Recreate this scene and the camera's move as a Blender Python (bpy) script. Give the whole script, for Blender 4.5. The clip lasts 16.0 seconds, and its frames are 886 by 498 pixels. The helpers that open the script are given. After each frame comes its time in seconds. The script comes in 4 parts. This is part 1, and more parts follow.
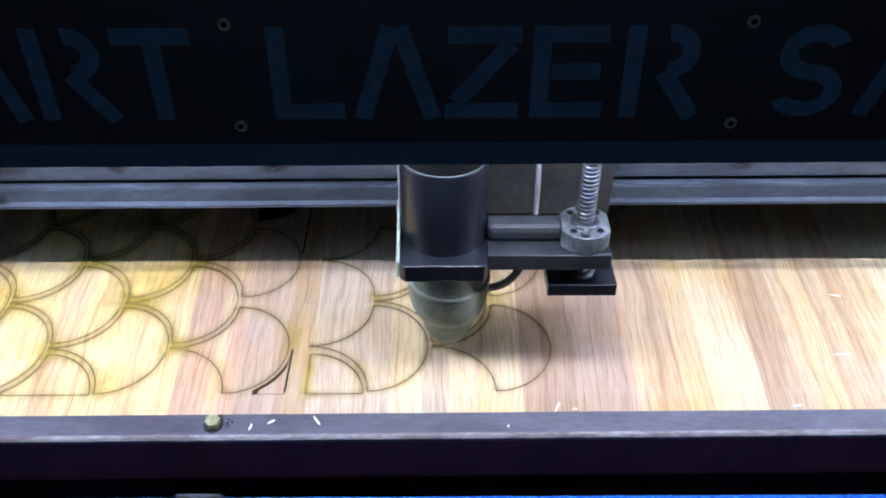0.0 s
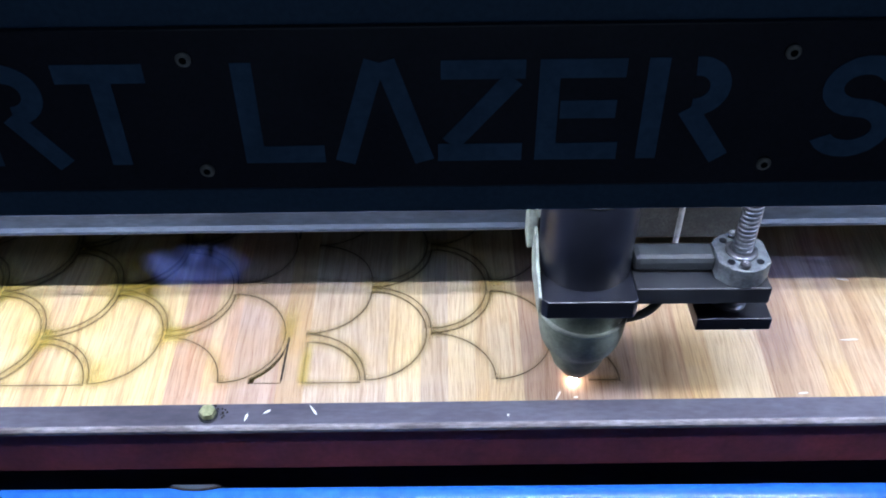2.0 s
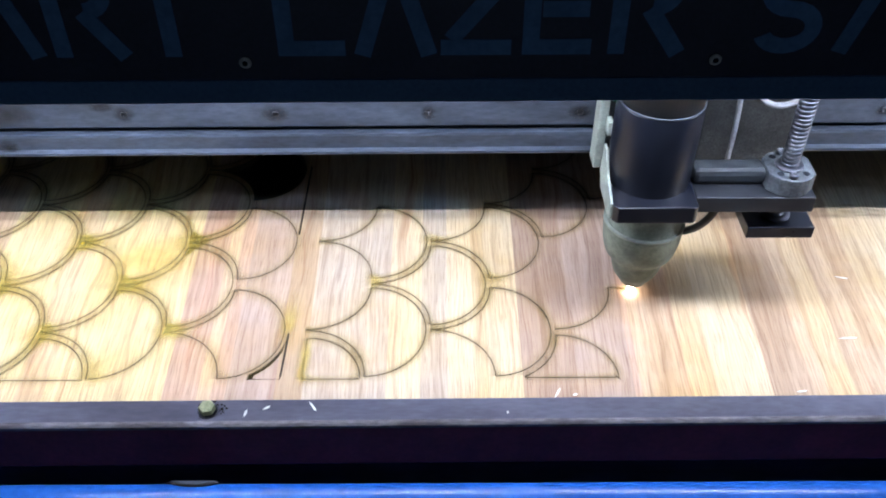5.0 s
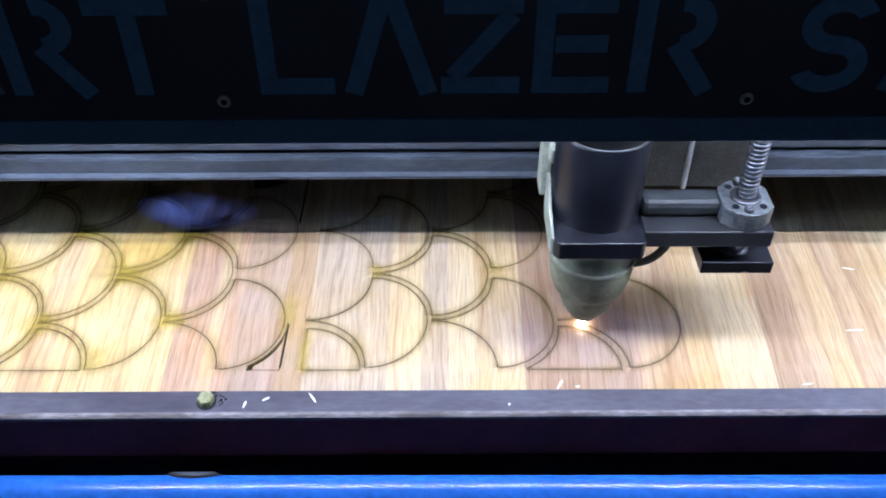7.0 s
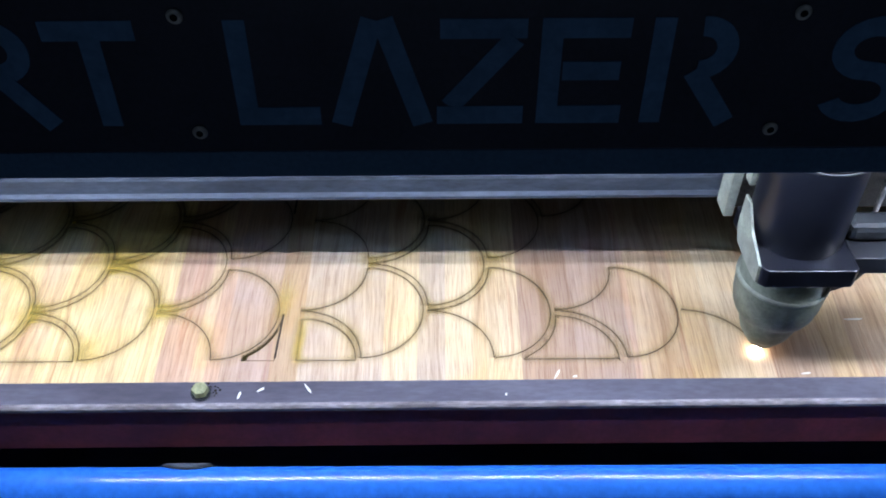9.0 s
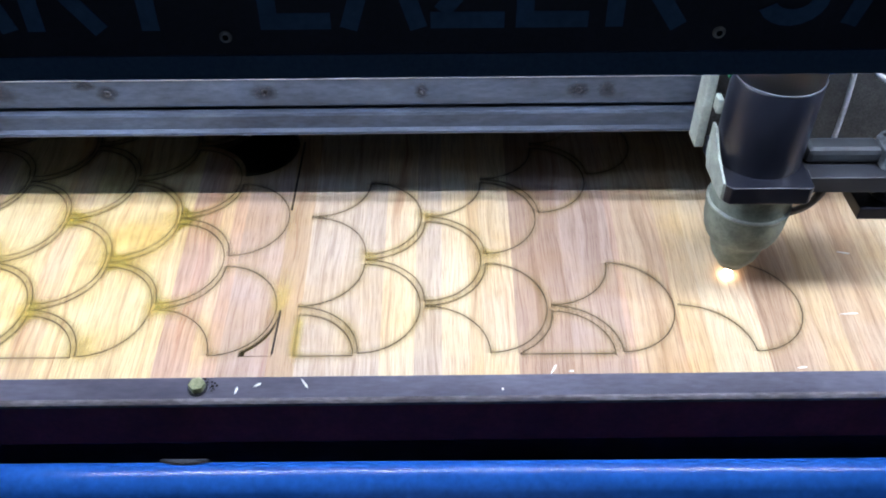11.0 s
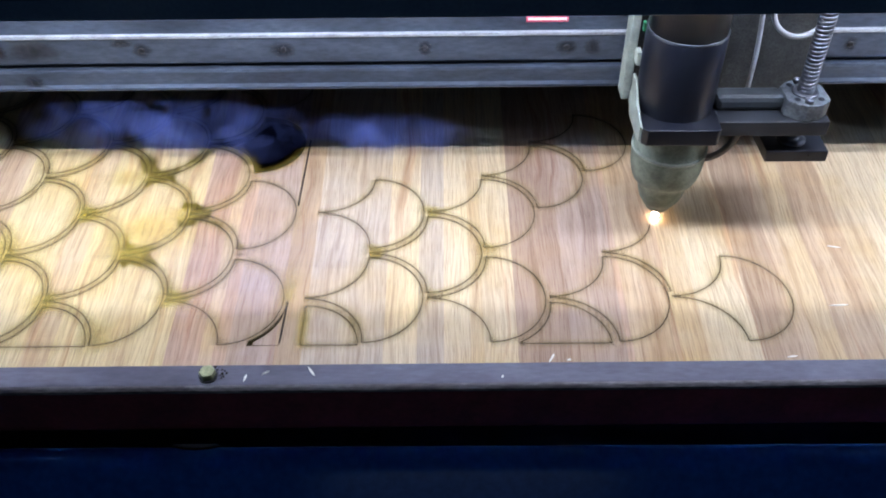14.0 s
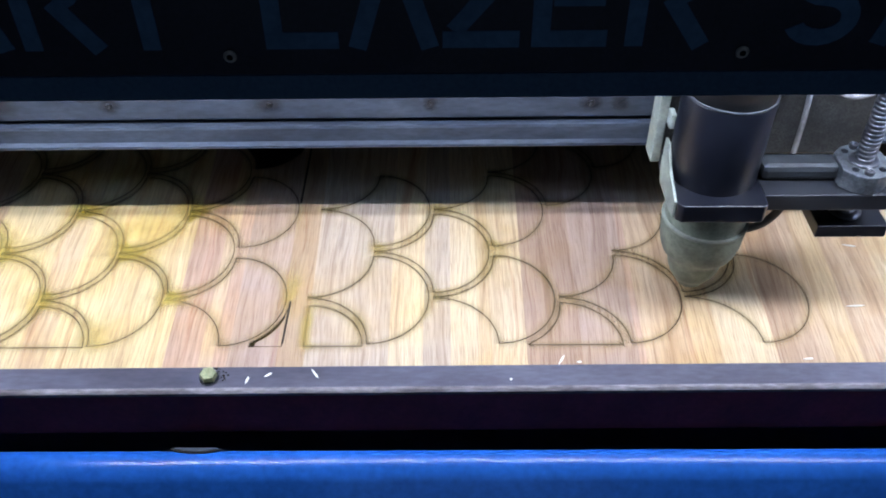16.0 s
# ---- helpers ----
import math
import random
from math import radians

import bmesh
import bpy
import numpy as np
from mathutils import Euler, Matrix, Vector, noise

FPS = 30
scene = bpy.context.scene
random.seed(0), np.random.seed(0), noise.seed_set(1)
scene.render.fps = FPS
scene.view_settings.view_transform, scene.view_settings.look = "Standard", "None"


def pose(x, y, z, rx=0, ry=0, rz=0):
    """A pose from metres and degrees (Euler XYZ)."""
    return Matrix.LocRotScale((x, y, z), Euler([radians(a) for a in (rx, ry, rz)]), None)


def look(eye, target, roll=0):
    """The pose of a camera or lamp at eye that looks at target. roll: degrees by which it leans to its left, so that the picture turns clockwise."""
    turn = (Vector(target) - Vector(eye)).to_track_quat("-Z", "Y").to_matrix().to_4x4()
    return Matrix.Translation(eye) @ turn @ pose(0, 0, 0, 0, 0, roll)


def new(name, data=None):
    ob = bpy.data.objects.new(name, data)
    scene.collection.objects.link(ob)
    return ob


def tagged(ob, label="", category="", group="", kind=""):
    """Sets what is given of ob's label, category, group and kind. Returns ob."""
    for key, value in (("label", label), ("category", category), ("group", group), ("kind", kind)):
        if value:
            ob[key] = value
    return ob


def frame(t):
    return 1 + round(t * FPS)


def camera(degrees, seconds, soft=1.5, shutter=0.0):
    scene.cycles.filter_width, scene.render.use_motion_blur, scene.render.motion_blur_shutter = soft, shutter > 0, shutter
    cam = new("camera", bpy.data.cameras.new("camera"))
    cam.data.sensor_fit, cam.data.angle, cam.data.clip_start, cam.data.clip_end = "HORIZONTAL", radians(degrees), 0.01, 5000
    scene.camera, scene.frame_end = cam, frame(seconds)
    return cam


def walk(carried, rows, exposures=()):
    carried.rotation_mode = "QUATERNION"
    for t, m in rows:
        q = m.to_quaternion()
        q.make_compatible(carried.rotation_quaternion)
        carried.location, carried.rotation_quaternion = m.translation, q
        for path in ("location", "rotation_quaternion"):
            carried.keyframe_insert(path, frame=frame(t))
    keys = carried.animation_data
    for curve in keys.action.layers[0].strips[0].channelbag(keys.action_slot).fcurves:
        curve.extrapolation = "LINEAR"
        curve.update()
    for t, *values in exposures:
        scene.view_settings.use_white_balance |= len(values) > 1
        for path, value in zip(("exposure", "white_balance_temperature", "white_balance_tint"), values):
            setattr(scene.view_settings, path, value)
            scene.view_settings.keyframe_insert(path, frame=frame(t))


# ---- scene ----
cam = camera(53.3, 16.0, 1.9)
PATH = [
    (0, (-0.057, -0.557, 0.615), (-0.038, 1.004, -0.635), 0.3),
    (0.5, (-0.056, -0.552, 0.616), (-0.037, 0.998, -0.647), 0.0),
    (1, (-0.054, -0.547, 0.617), (-0.041, 0.99, -0.663), -0.2),
    (1.5, (-0.055, -0.542, 0.614), (-0.042, 0.988, -0.674), -0.1),
    (2, (-0.05, -0.539, 0.61), (-0.044, 0.99, -0.679), -0.3),
    (2.5, (-0.052, -0.543, 0.612), (-0.048, 0.983, -0.68), -0.3),
    (3, (-0.056, -0.547, 0.611), (-0.046, 0.985, -0.675), -0.1),
    (3.5, (-0.058, -0.547, 0.612), (-0.04, 0.986, -0.671), 0.2),
    (6, (-0.052, -0.531, 0.61), (-0.038, 0.978, -0.702), 0.2),
    (6.5, (-0.052, -0.531, 0.609), (-0.039, 0.975, -0.707), 0.1),
    (7, (-0.051, -0.527, 0.608), (-0.046, 0.973, -0.716), 0.1),
    (7.5, (-0.051, -0.525, 0.605), (-0.049, 0.972, -0.721), 0.2),
    (8, (-0.051, -0.524, 0.603), (-0.046, 0.972, -0.725), 0.2),
    (8.5, (-0.051, -0.525, 0.602), (-0.039, 0.968, -0.729), 0.2),
    (9, (-0.051, -0.525, 0.6), (-0.037, 0.966, -0.733), 0.2),
    (9.5, (-0.051, -0.523, 0.598), (-0.03, 0.968, -0.735), 0.2),
    (10, (-0.05, -0.518, 0.594), (-0.032, 0.974, -0.738), 0.2),
    (12.5, (-0.046, -0.552, 0.604), (-0.037, 0.944, -0.723), -0.1),
    (13, (-0.051, -0.55, 0.606), (-0.037, 0.945, -0.722), 0.3),
    (13.5, (-0.052, -0.556, 0.604), (-0.045, 0.946, -0.717), 0.2),
    (14, (-0.047, -0.557, 0.607), (-0.04, 0.942, -0.716), -0.1),
    (14.5, (-0.047, -0.556, 0.603), (-0.038, 0.946, -0.717), -0.2),
    (15, (-0.046, -0.552, 0.603), (-0.045, 0.943, -0.726), -0.3),
    (15.5, (-0.052, -0.546, 0.602), (-0.044, 0.943, -0.733), -0.1),
    (16, (-0.052, -0.538, 0.597), (-0.048, 0.952, -0.738), -0.1),
]
walk(cam, [(t, look(eye, target, roll)) for t, eye, target, roll in PATH],
     [(0, 0.14), (3.5, 0.12), (6, 0.12), (8, 0.0), (10, 0.0), (12.5, -0.12), (14.5, -0.15), (16, -0.10)])

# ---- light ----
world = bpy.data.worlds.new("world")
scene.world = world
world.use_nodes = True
# Bluish world light is added as an ambient fill, with no source seen.
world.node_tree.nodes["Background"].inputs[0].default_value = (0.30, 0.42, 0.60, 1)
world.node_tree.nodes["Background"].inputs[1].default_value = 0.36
LED_POWER = 262.0
scene.view_settings.exposure = 0.0


# ---- materials ----
def material(name, rough=0.6, metal=0.0):
    m = bpy.data.materials.new(name)
    m.use_nodes = True
    nt = m.node_tree
    b = nt.nodes["Principled BSDF"]
    b.inputs["Roughness"].default_value = rough
    b.inputs["Metallic"].default_value = metal
    return m, nt, b


def node(nt, kind, **values):
    n = nt.nodes.new(kind)
    for key, value in values.items():
        if key in n.inputs:
            n.inputs[key].default_value = value
    return n


def coords(nt, scale=(1, 1, 1), turn=(0, 0, 0)):
    tc = nt.nodes.new("ShaderNodeTexCoord")
    mp = nt.nodes.new("ShaderNodeMapping")
    mp.inputs["Scale"].default_value = scale
    mp.inputs["Rotation"].default_value = turn
    nt.links.new(tc.outputs["Object"], mp.inputs["Vector"])
    return mp.outputs["Vector"]


def ramp(nt, fac, stops, mode="LINEAR"):
    r = nt.nodes.new("ShaderNodeValToRGB")
    r.color_ramp.interpolation = mode
    e = r.color_ramp.elements
    while len(e) < len(stops):
        e.new(0.5)
    for k, (p, c) in enumerate(stops):
        e[k].position = p
        e[k].color = (*c, 1) if len(c) == 3 else c
    nt.links.new(fac, r.inputs["Fac"])
    return r.outputs["Color"]


def mixed(nt, fac, a, b, how="MIX"):
    n = nt.nodes.new("ShaderNodeMix")
    n.data_type, n.blend_type = "RGBA", how
    for sock, v in ((n.inputs["Factor"], fac), (n.inputs["A"], a), (n.inputs["B"], b)):
        if isinstance(v, (int, float)):
            sock.default_value = v
        elif isinstance(v, tuple):
            sock.default_value = (*v, 1)
        else:
            nt.links.new(v, sock)
    return n.outputs["Result"]


def noise_of(nt, vec, scale, detail=4, rough=0.6):
    n = node(nt, "ShaderNodeTexNoise", Scale=scale, Detail=detail, Roughness=rough)
    nt.links.new(vec, n.inputs["Vector"])
    return n.outputs["Fac"]


def bump(nt, b, height, strength=0.2, distance=0.001):
    n = node(nt, "ShaderNodeBump", Strength=strength, Distance=distance)
    nt.links.new(height, n.inputs["Height"])
    nt.links.new(n.outputs["Normal"], b.inputs["Normal"])


def worn(name, base, dark, rough=0.5, metal=0.0, scale=30.0, fine=260.0, lo=0.35, hi=0.7, relief=0.15, spread=0.12, drawn=1.0, contrast=0.12):
    """A painted, dusty or bare surface: two scales of stain, uneven gloss and a fine relief."""
    m, nt, b = material(name, rough, metal)
    v = coords(nt, (drawn, 1, 1))
    big, small = noise_of(nt, v, scale), noise_of(nt, v, fine, 2)
    c = ramp(nt, big, [(lo, dark), (hi, base)])
    g = ramp(nt, small, [(0.3, (1 - contrast,) * 3), (0.7, (1 + contrast,) * 3)])
    nt.links.new(mixed(nt, 1.0, c, g, "MULTIPLY"), b.inputs["Base Color"])
    rr = nt.nodes.new("ShaderNodeMapRange")
    rr.inputs["To Min"].default_value, rr.inputs["To Max"].default_value = max(0.05, rough - spread), min(1, rough + spread)
    nt.links.new(big, rr.inputs["Value"])
    nt.links.new(rr.outputs[0], b.inputs["Roughness"])
    bump(nt, b, small, relief, 0.0004)
    return m


def laminate():
    """Printed wood laminate: strips of several tones along y, with grain lines, pores and flowing figure."""
    m, nt, b = material("wood_laminate", 0.42)
    tc = nt.nodes.new("ShaderNodeTexCoord")
    sep = nt.nodes.new("ShaderNodeSeparateXYZ")
    nt.links.new(tc.outputs["Object"], sep.inputs[0])

    def calc(op, a, c):
        n = nt.nodes.new("ShaderNodeMath")
        n.operation = op
        for sock, v in zip(n.inputs, (a, c)):
            if isinstance(v, (int, float)):
                sock.default_value = v
            else:
                nt.links.new(v, sock)
        return n.outputs[0]

    # the strips fan out a little towards the back
    slope = calc("ADD", calc("MULTIPLY", sep.outputs[0], 0.16), 0.012)
    across = calc("SUBTRACT", sep.outputs[0], calc("MULTIPLY", slope, sep.outputs[1]))

    def along(ux, uy, sway=0.0, shift=0.0):
        """Coordinates stretched along the strips; sway lets the lines wander."""
        v = nt.nodes.new("ShaderNodeCombineXYZ")
        x = calc("MULTIPLY", across, ux)
        if sway:
            x = calc("ADD", x, calc("MULTIPLY", noise_of(nt, coords(nt, (9, 3.0, 1)), 1.5, 2), sway))
        nt.links.new(x, v.inputs[0])
        nt.links.new(calc("MULTIPLY", sep.outputs[1], uy), v.inputs[1])
        v.inputs[2].default_value = shift
        return v.outputs[0]

    mr = nt.nodes.new("ShaderNodeMapRange")
    mr.inputs["From Min"].default_value, mr.inputs["From Max"].default_value = -0.8, 0.8
    nt.links.new(across, mr.inputs["Value"])
    cream, gold, pink, rust, mauve, tan, grey = (0.60, 0.48, 0.315), (0.57, 0.43, 0.26), (0.48, 0.33, 0.24), (0.375, 0.26, 0.19), (0.41, 0.30, 0.235), (0.515, 0.38, 0.25), (0.48, 0.39, 0.295)
    butter = (0.61, 0.48, 0.265)
    strips = [(-0.8, gold), (-0.62, butter), (-0.545, tan), (-0.50, butter), (-0.435, gold), (-0.410, butter), (-0.306, pink), (-0.272, tan), (-0.258, pink), (-0.246, mauve), (-0.200, (0.42, 0.30, 0.19)), (-0.178, grey),
              (-0.100, cream), (-0.074, grey), (-0.045, cream), (-0.020, gold), (-0.008, cream), (0.021, rust), (0.074, mauve), (0.121, pink), (0.131, tan), (0.172, gold), (0.198, cream), (0.247, (0.44, 0.315, 0.21)), (0.285, tan), (0.300, gold), (0.322, tan), (0.364, cream),
              (0.47, pink), (0.53, gold)]
    tone = ramp(nt, mr.outputs[0], [((x + 0.8) / 1.6, c) for x, c in strips], "CONSTANT")
    # slow drift of tone within a strip
    drift = noise_of(nt, along(38, 2.2, 1.0), 1.0, 3)
    c = mixed(nt, 0.75, tone, ramp(nt, drift, [(0.32, (0.80, 0.72, 0.66)), (0.5, (1, 1, 1)), (0.70, (1.10, 1.10, 1.08))]), "MULTIPLY")
    # broad flowing lines
    figure = noise_of(nt, along(170, 2.0, 6.0), 1.0, 3, 0.55)
    c = mixed(nt, 0.6, c, ramp(nt, figure, [(0.34, (0.70, 0.60, 0.54)), (0.48, (1, 1, 1)), (0.64, (1.09, 1.09, 1.06))]), "MULTIPLY")
    # fine grain, then dark pores
    grain = noise_of(nt, along(520, 9, 9.0), 1.0, 5, 0.62)
    c = mixed(nt, 0.8, c, ramp(nt, grain, [(0.33, (0.72, 0.65, 0.62)), (0.5, (1, 1, 1)), (0.68, (1.12, 1.12, 1.12))]), "MULTIPLY")
    pores = noise_of(nt, along(1100, 34, 4.0), 1.0, 2)
    c = mixed(nt, 0.5, c, ramp(nt, pores, [(0.36, (0.55, 0.45, 0.40)), (0.47, (1, 1, 1))]), "MULTIPLY")
    # a few reddish veins in the board's own print
    vein = noise_of(nt, along(60, 1.2, 3.0, 7.0), 1.0, 2)
    c = mixed(nt, 0.7, c, ramp(nt, vein, [(0.60, (1, 1, 1)), (0.66, (0.80, 0.62, 0.56)), (0.72, (1, 1, 1))]), "MULTIPLY")
    # yellow scorch and soot from the cutting, in soft patches
    soot = noise_of(nt, coords(nt, (9, 9, 1)), 1.0, 3)
    c = mixed(nt, 0.6, c, ramp(nt, soot, [(0.45, (1, 1, 1)), (0.72, (0.97, 0.82, 0.50))]), "MULTIPLY")
    nt.links.new(c, b.inputs["Base Color"])
    bump(nt, b, grain, 0.08, 0.0003)
    return m


def burn_mark(name, most):
    """Soft brown scorch along a cut, thickest at its middle line (UV x = 0.5)."""
    m, nt, b = material(name, 0.8)
    b.inputs["Base Color"].default_value = (0.40, 0.28, 0.035, 1)
    uv = nt.nodes.new("ShaderNodeUVMap")
    sep = nt.nodes.new("ShaderNodeSeparateXYZ")
    nt.links.new(uv.outputs[0], sep.inputs[0])
    edge = ramp(nt, sep.outputs[0], [(0.0, (0, 0, 0)), (0.25, (0.3 * most,) * 3), (0.5, (most,) * 3), (0.75, (0.3 * most,) * 3), (1.0, (0, 0, 0))])
    patch = ramp(nt, noise_of(nt, coords(nt), 14, 3), [(0.3, (0.25, 0.25, 0.25)), (0.7, (1, 1, 1))])
    nt.links.new(mixed(nt, 1.0, edge, patch, "MULTIPLY"), b.inputs["Alpha"])
    return m


def glow(name, colour, strength):
    m, nt, b = material(name, 0.5)
    b.inputs["Base Color"].default_value = (0.8, 0.8, 0.8, 1)
    b.inputs["Emission Color"].default_value = (*colour, 1)
    b.inputs["Emission Strength"].default_value = strength
    return m


WOOD = laminate()
SCORCH, SCORCH_FAINT = burn_mark("scorch", 0.46), burn_mark("light_scorch", 0.56)
# charred cut edges; also the painted dark of the tab's gap and nozzle hole
CHAR_AND_SHADE = worn("char_and_shade_black", (0.035, 0.022, 0.012), (0.012, 0.009, 0.007), 0.9)
def blot_material():
    m, nt, b = material("yellow_stain", 0.7)
    b.inputs["Base Color"].default_value = (0.78, 0.55, 0.09, 1)
    uv = nt.nodes.new("ShaderNodeUVMap")
    sep = nt.nodes.new("ShaderNodeSeparateXYZ")
    nt.links.new(uv.outputs[0], sep.inputs[0])
    edge = ramp(nt, sep.outputs[0], [(0.0, (0.44, 0.44, 0.44)), (0.25, (0.36, 0.36, 0.36)), (0.6, (0.12, 0.12, 0.12)), (1.0, (0, 0, 0))])
    patch = ramp(nt, noise_of(nt, coords(nt), 40, 3), [(0.25, (0.4, 0.4, 0.4)), (0.7, (1, 1, 1))])
    nt.links.new(mixed(nt, 1.0, edge, patch, "MULTIPLY"), b.inputs["Alpha"])
    return m


BLOT = blot_material()
KERF = worn("burnt_cut", (0.085, 0.055, 0.028), (0.022, 0.015, 0.010), 0.9, 0, 45, 300)
STEEL = worn("blued_steel", (0.150, 0.150, 0.190), (0.080, 0.076, 0.100), 0.42, 0.5, 14, 260, drawn=0.3)
STEEL_EDGE = worn("scratched_steel_edge", (0.30, 0.29, 0.31), (0.11, 0.095, 0.10), 0.62, 0.3, 55, 500, drawn=0.2, contrast=0.35)
RED = worn("dark_red_paint", (0.27, 0.050, 0.066), (0.13, 0.028, 0.042), 0.8, 0, 14, 200)
BLUE = worn("blue_gloss_paint", (0.025, 0.16, 0.62), (0.02, 0.13, 0.52), 0.22, 0, 9, 120, spread=0.02, relief=0.06)
NAVY = worn("navy_paint", (0.070, 0.150, 0.270), (0.052, 0.115, 0.215), 0.55, 0, 12, 300)
ACRYLIC = worn("black_acrylic", (0.040, 0.042, 0.066), (0.031, 0.033, 0.053), 0.32, 0, 20, 300, relief=0.02)
SCREW_PALE = worn("pale_screw", (0.70, 0.66, 0.62), (0.42, 0.40, 0.38), 0.6, 0.0, 90, 400)
LETTER = worn("dull_blue_vinyl", (0.095, 0.205, 0.375), (0.066, 0.150, 0.280), 0.6, 0, 25, 200)
ALU = worn("dusty_aluminium", (0.076, 0.093, 0.120), (0.036, 0.044, 0.058), 0.42, 0.3, 26, 300, relief=0.2, drawn=0.3, contrast=0.22)
ALU_LIT = worn("lit_aluminium", (0.50, 0.52, 0.54), (0.30, 0.31, 0.33), 0.4, 0.4, 50, 400)
BLACK_METAL = worn("black_anodised", (0.0058, 0.0070, 0.0120), (0.0034, 0.0042, 0.0075), 0.32, 0.0, 26, 420, relief=0.10, spread=0.16)
BLACK_RECESS = worn("recess_shade_black", (0.0052, 0.0062, 0.0100), (0.0030, 0.0036, 0.0060), 0.55, 0.0, 26, 420, relief=0.10)
for shade in (BLACK_METAL, BLACK_RECESS):
    shade.node_tree.nodes["Principled BSDF"].inputs["Specular IOR Level"].default_value = 0.55 if shade is BLACK_METAL else 0.12
BLACK_DUSTY = worn("dusty_black_plate", (0.030, 0.031, 0.029), (0.010, 0.011, 0.011), 0.7, 0, 60, 600, relief=0.3, contrast=0.75)
NOZZLE = worn("dusty_green_grey", (0.23, 0.265, 0.205), (0.085, 0.102, 0.078), 0.62, 0.25, 38, 420, relief=0.3)
PALE_GREY = worn("pale_grey_bracket", (0.31, 0.35, 0.28), (0.17, 0.185, 0.16), 0.75, 0, 45, 400)
CHROME = worn("ground_screw_steel", (0.125, 0.13, 0.145), (0.07, 0.073, 0.085), 0.36, 0.8, 60, 300)
ZINC = worn("zinc_flange", (0.17, 0.19, 0.20), (0.055, 0.062, 0.07), 0.5, 0.4, 75, 500, contrast=0.3)
BRASS = worn("greenish_plated_bolt", (0.42, 0.44, 0.24), (0.20, 0.22, 0.12), 0.5, 0.4, 220, 900)
CABLE = worn("grey_cable", (0.35, 0.36, 0.36), (0.2, 0.2, 0.2), 0.5)
DARK_HOSE = worn("dark_hose", (0.22, 0.19, 0.16), (0.10, 0.09, 0.08), 0.6)
WHITE = worn("white_splinter", (0.85, 0.84, 0.78), (0.7, 0.68, 0.6), 0.7)
STICKER = worn("red_white_sticker", (0.72, 0.12, 0.17), (0.55, 0.07, 0.10), 0.5)
DARK_VOID = worn("dark_bed", (0.020, 0.018, 0.018), (0.010, 0.009, 0.010), 0.9)
CONCRETE = worn("concrete", (0.20, 0.20, 0.20), (0.14, 0.14, 0.14), 0.85, 0, 3, 60)
PLASTER = worn("wall_paint", (0.32, 0.34, 0.38), (0.26, 0.28, 0.31), 0.9, 0, 2, 50)
GREEN = worn("green_connector", (0.02, 0.16, 0.07), (0.012, 0.11, 0.04), 0.4)
LED = glow("led_light", (0.84, 0.92, 1.15), LED_POWER)
SPOT = glow("laser_fire", (1.0, 0.78, 0.66), 60.0)


# ---- building helpers ----
def empty(name, m=None):
    ob = new(name)
    ob.matrix_basis = m or Matrix()
    return ob


def part(name, bm, mat, parent=None, label="", m=None):
    me = bpy.data.meshes.new(name)
    bm.to_mesh(me)
    bm.free()
    me.materials.append(mat)
    ob = new(name, me)
    if parent:
        ob.parent = parent
    if m:
        ob.matrix_basis = m
    return tagged(ob, label)


def box(x0, x1, y0, y1, z0, z1, bevel=0.0, seg=2, bm=None):
    b = bmesh.new()
    bmesh.ops.create_cube(b, size=1, matrix=Matrix.Translation(((x0 + x1) / 2, (y0 + y1) / 2, (z0 + z1) / 2)) @ Matrix.Diagonal((x1 - x0, y1 - y0, z1 - z0, 1)))
    if bevel:
        bmesh.ops.bevel(b, geom=b.edges[:], offset=bevel, segments=seg, affect="EDGES", profile=0.5)
    if bm is None:
        return b
    merge(bm, b)
    return bm


def merge(bm, other):
    me = bpy.data.meshes.new("tmp")
    other.to_mesh(me)
    other.free()
    bm.from_mesh(me)
    bpy.data.meshes.remove(me)


def turned(profile, n=48, x=0.0, y=0.0, smooth=True):
    """A solid of revolution about z; profile: (radius, z) from bottom to top."""
    bm = bmesh.new()
    rings = [[bm.verts.new((x + r * math.cos(a * 2 * math.pi / n), y + r * math.sin(a * 2 * math.pi / n), z)) for a in range(n)] for r, z in profile]
    for lo, hi in zip(rings, rings[1:]):
        for a in range(n):
            f = bm.faces.new((lo[a], lo[(a + 1) % n], hi[(a + 1) % n], hi[a]))
            f.smooth = smooth
    bm.faces.new(rings[0][::-1])
    bm.faces.new(rings[-1])
    return bm


def prism(outline, axis="x", lo=0.0, hi=1.0, bevel=0.0):
    """A closed outline of (u, v) pushed along an axis: x takes (y, z), y takes (x, z), z takes (x, y)."""
    put = {"x": lambda u, v, w: (w, u, v), "y": lambda u, v, w: (u, w, v), "z": lambda u, v, w: (u, v, w)}[axis]
    bm = bmesh.new()
    a = [bm.verts.new(put(u, v, lo)) for u, v in outline]
    b = [bm.verts.new(put(u, v, hi)) for u, v in outline]
    bm.faces.new(a)
    bm.faces.new(b[::-1])
    for k in range(len(a)):
        j = (k + 1) % len(a)
        bm.faces.new((a[j], a[k], b[k], b[j]))
    bmesh.ops.recalc_face_normals(bm, faces=bm.faces[:])
    if bevel:
        bmesh.ops.bevel(bm, geom=bm.edges[:], offset=bevel, segments=2, affect="EDGES", profile=0.5)
    return bm


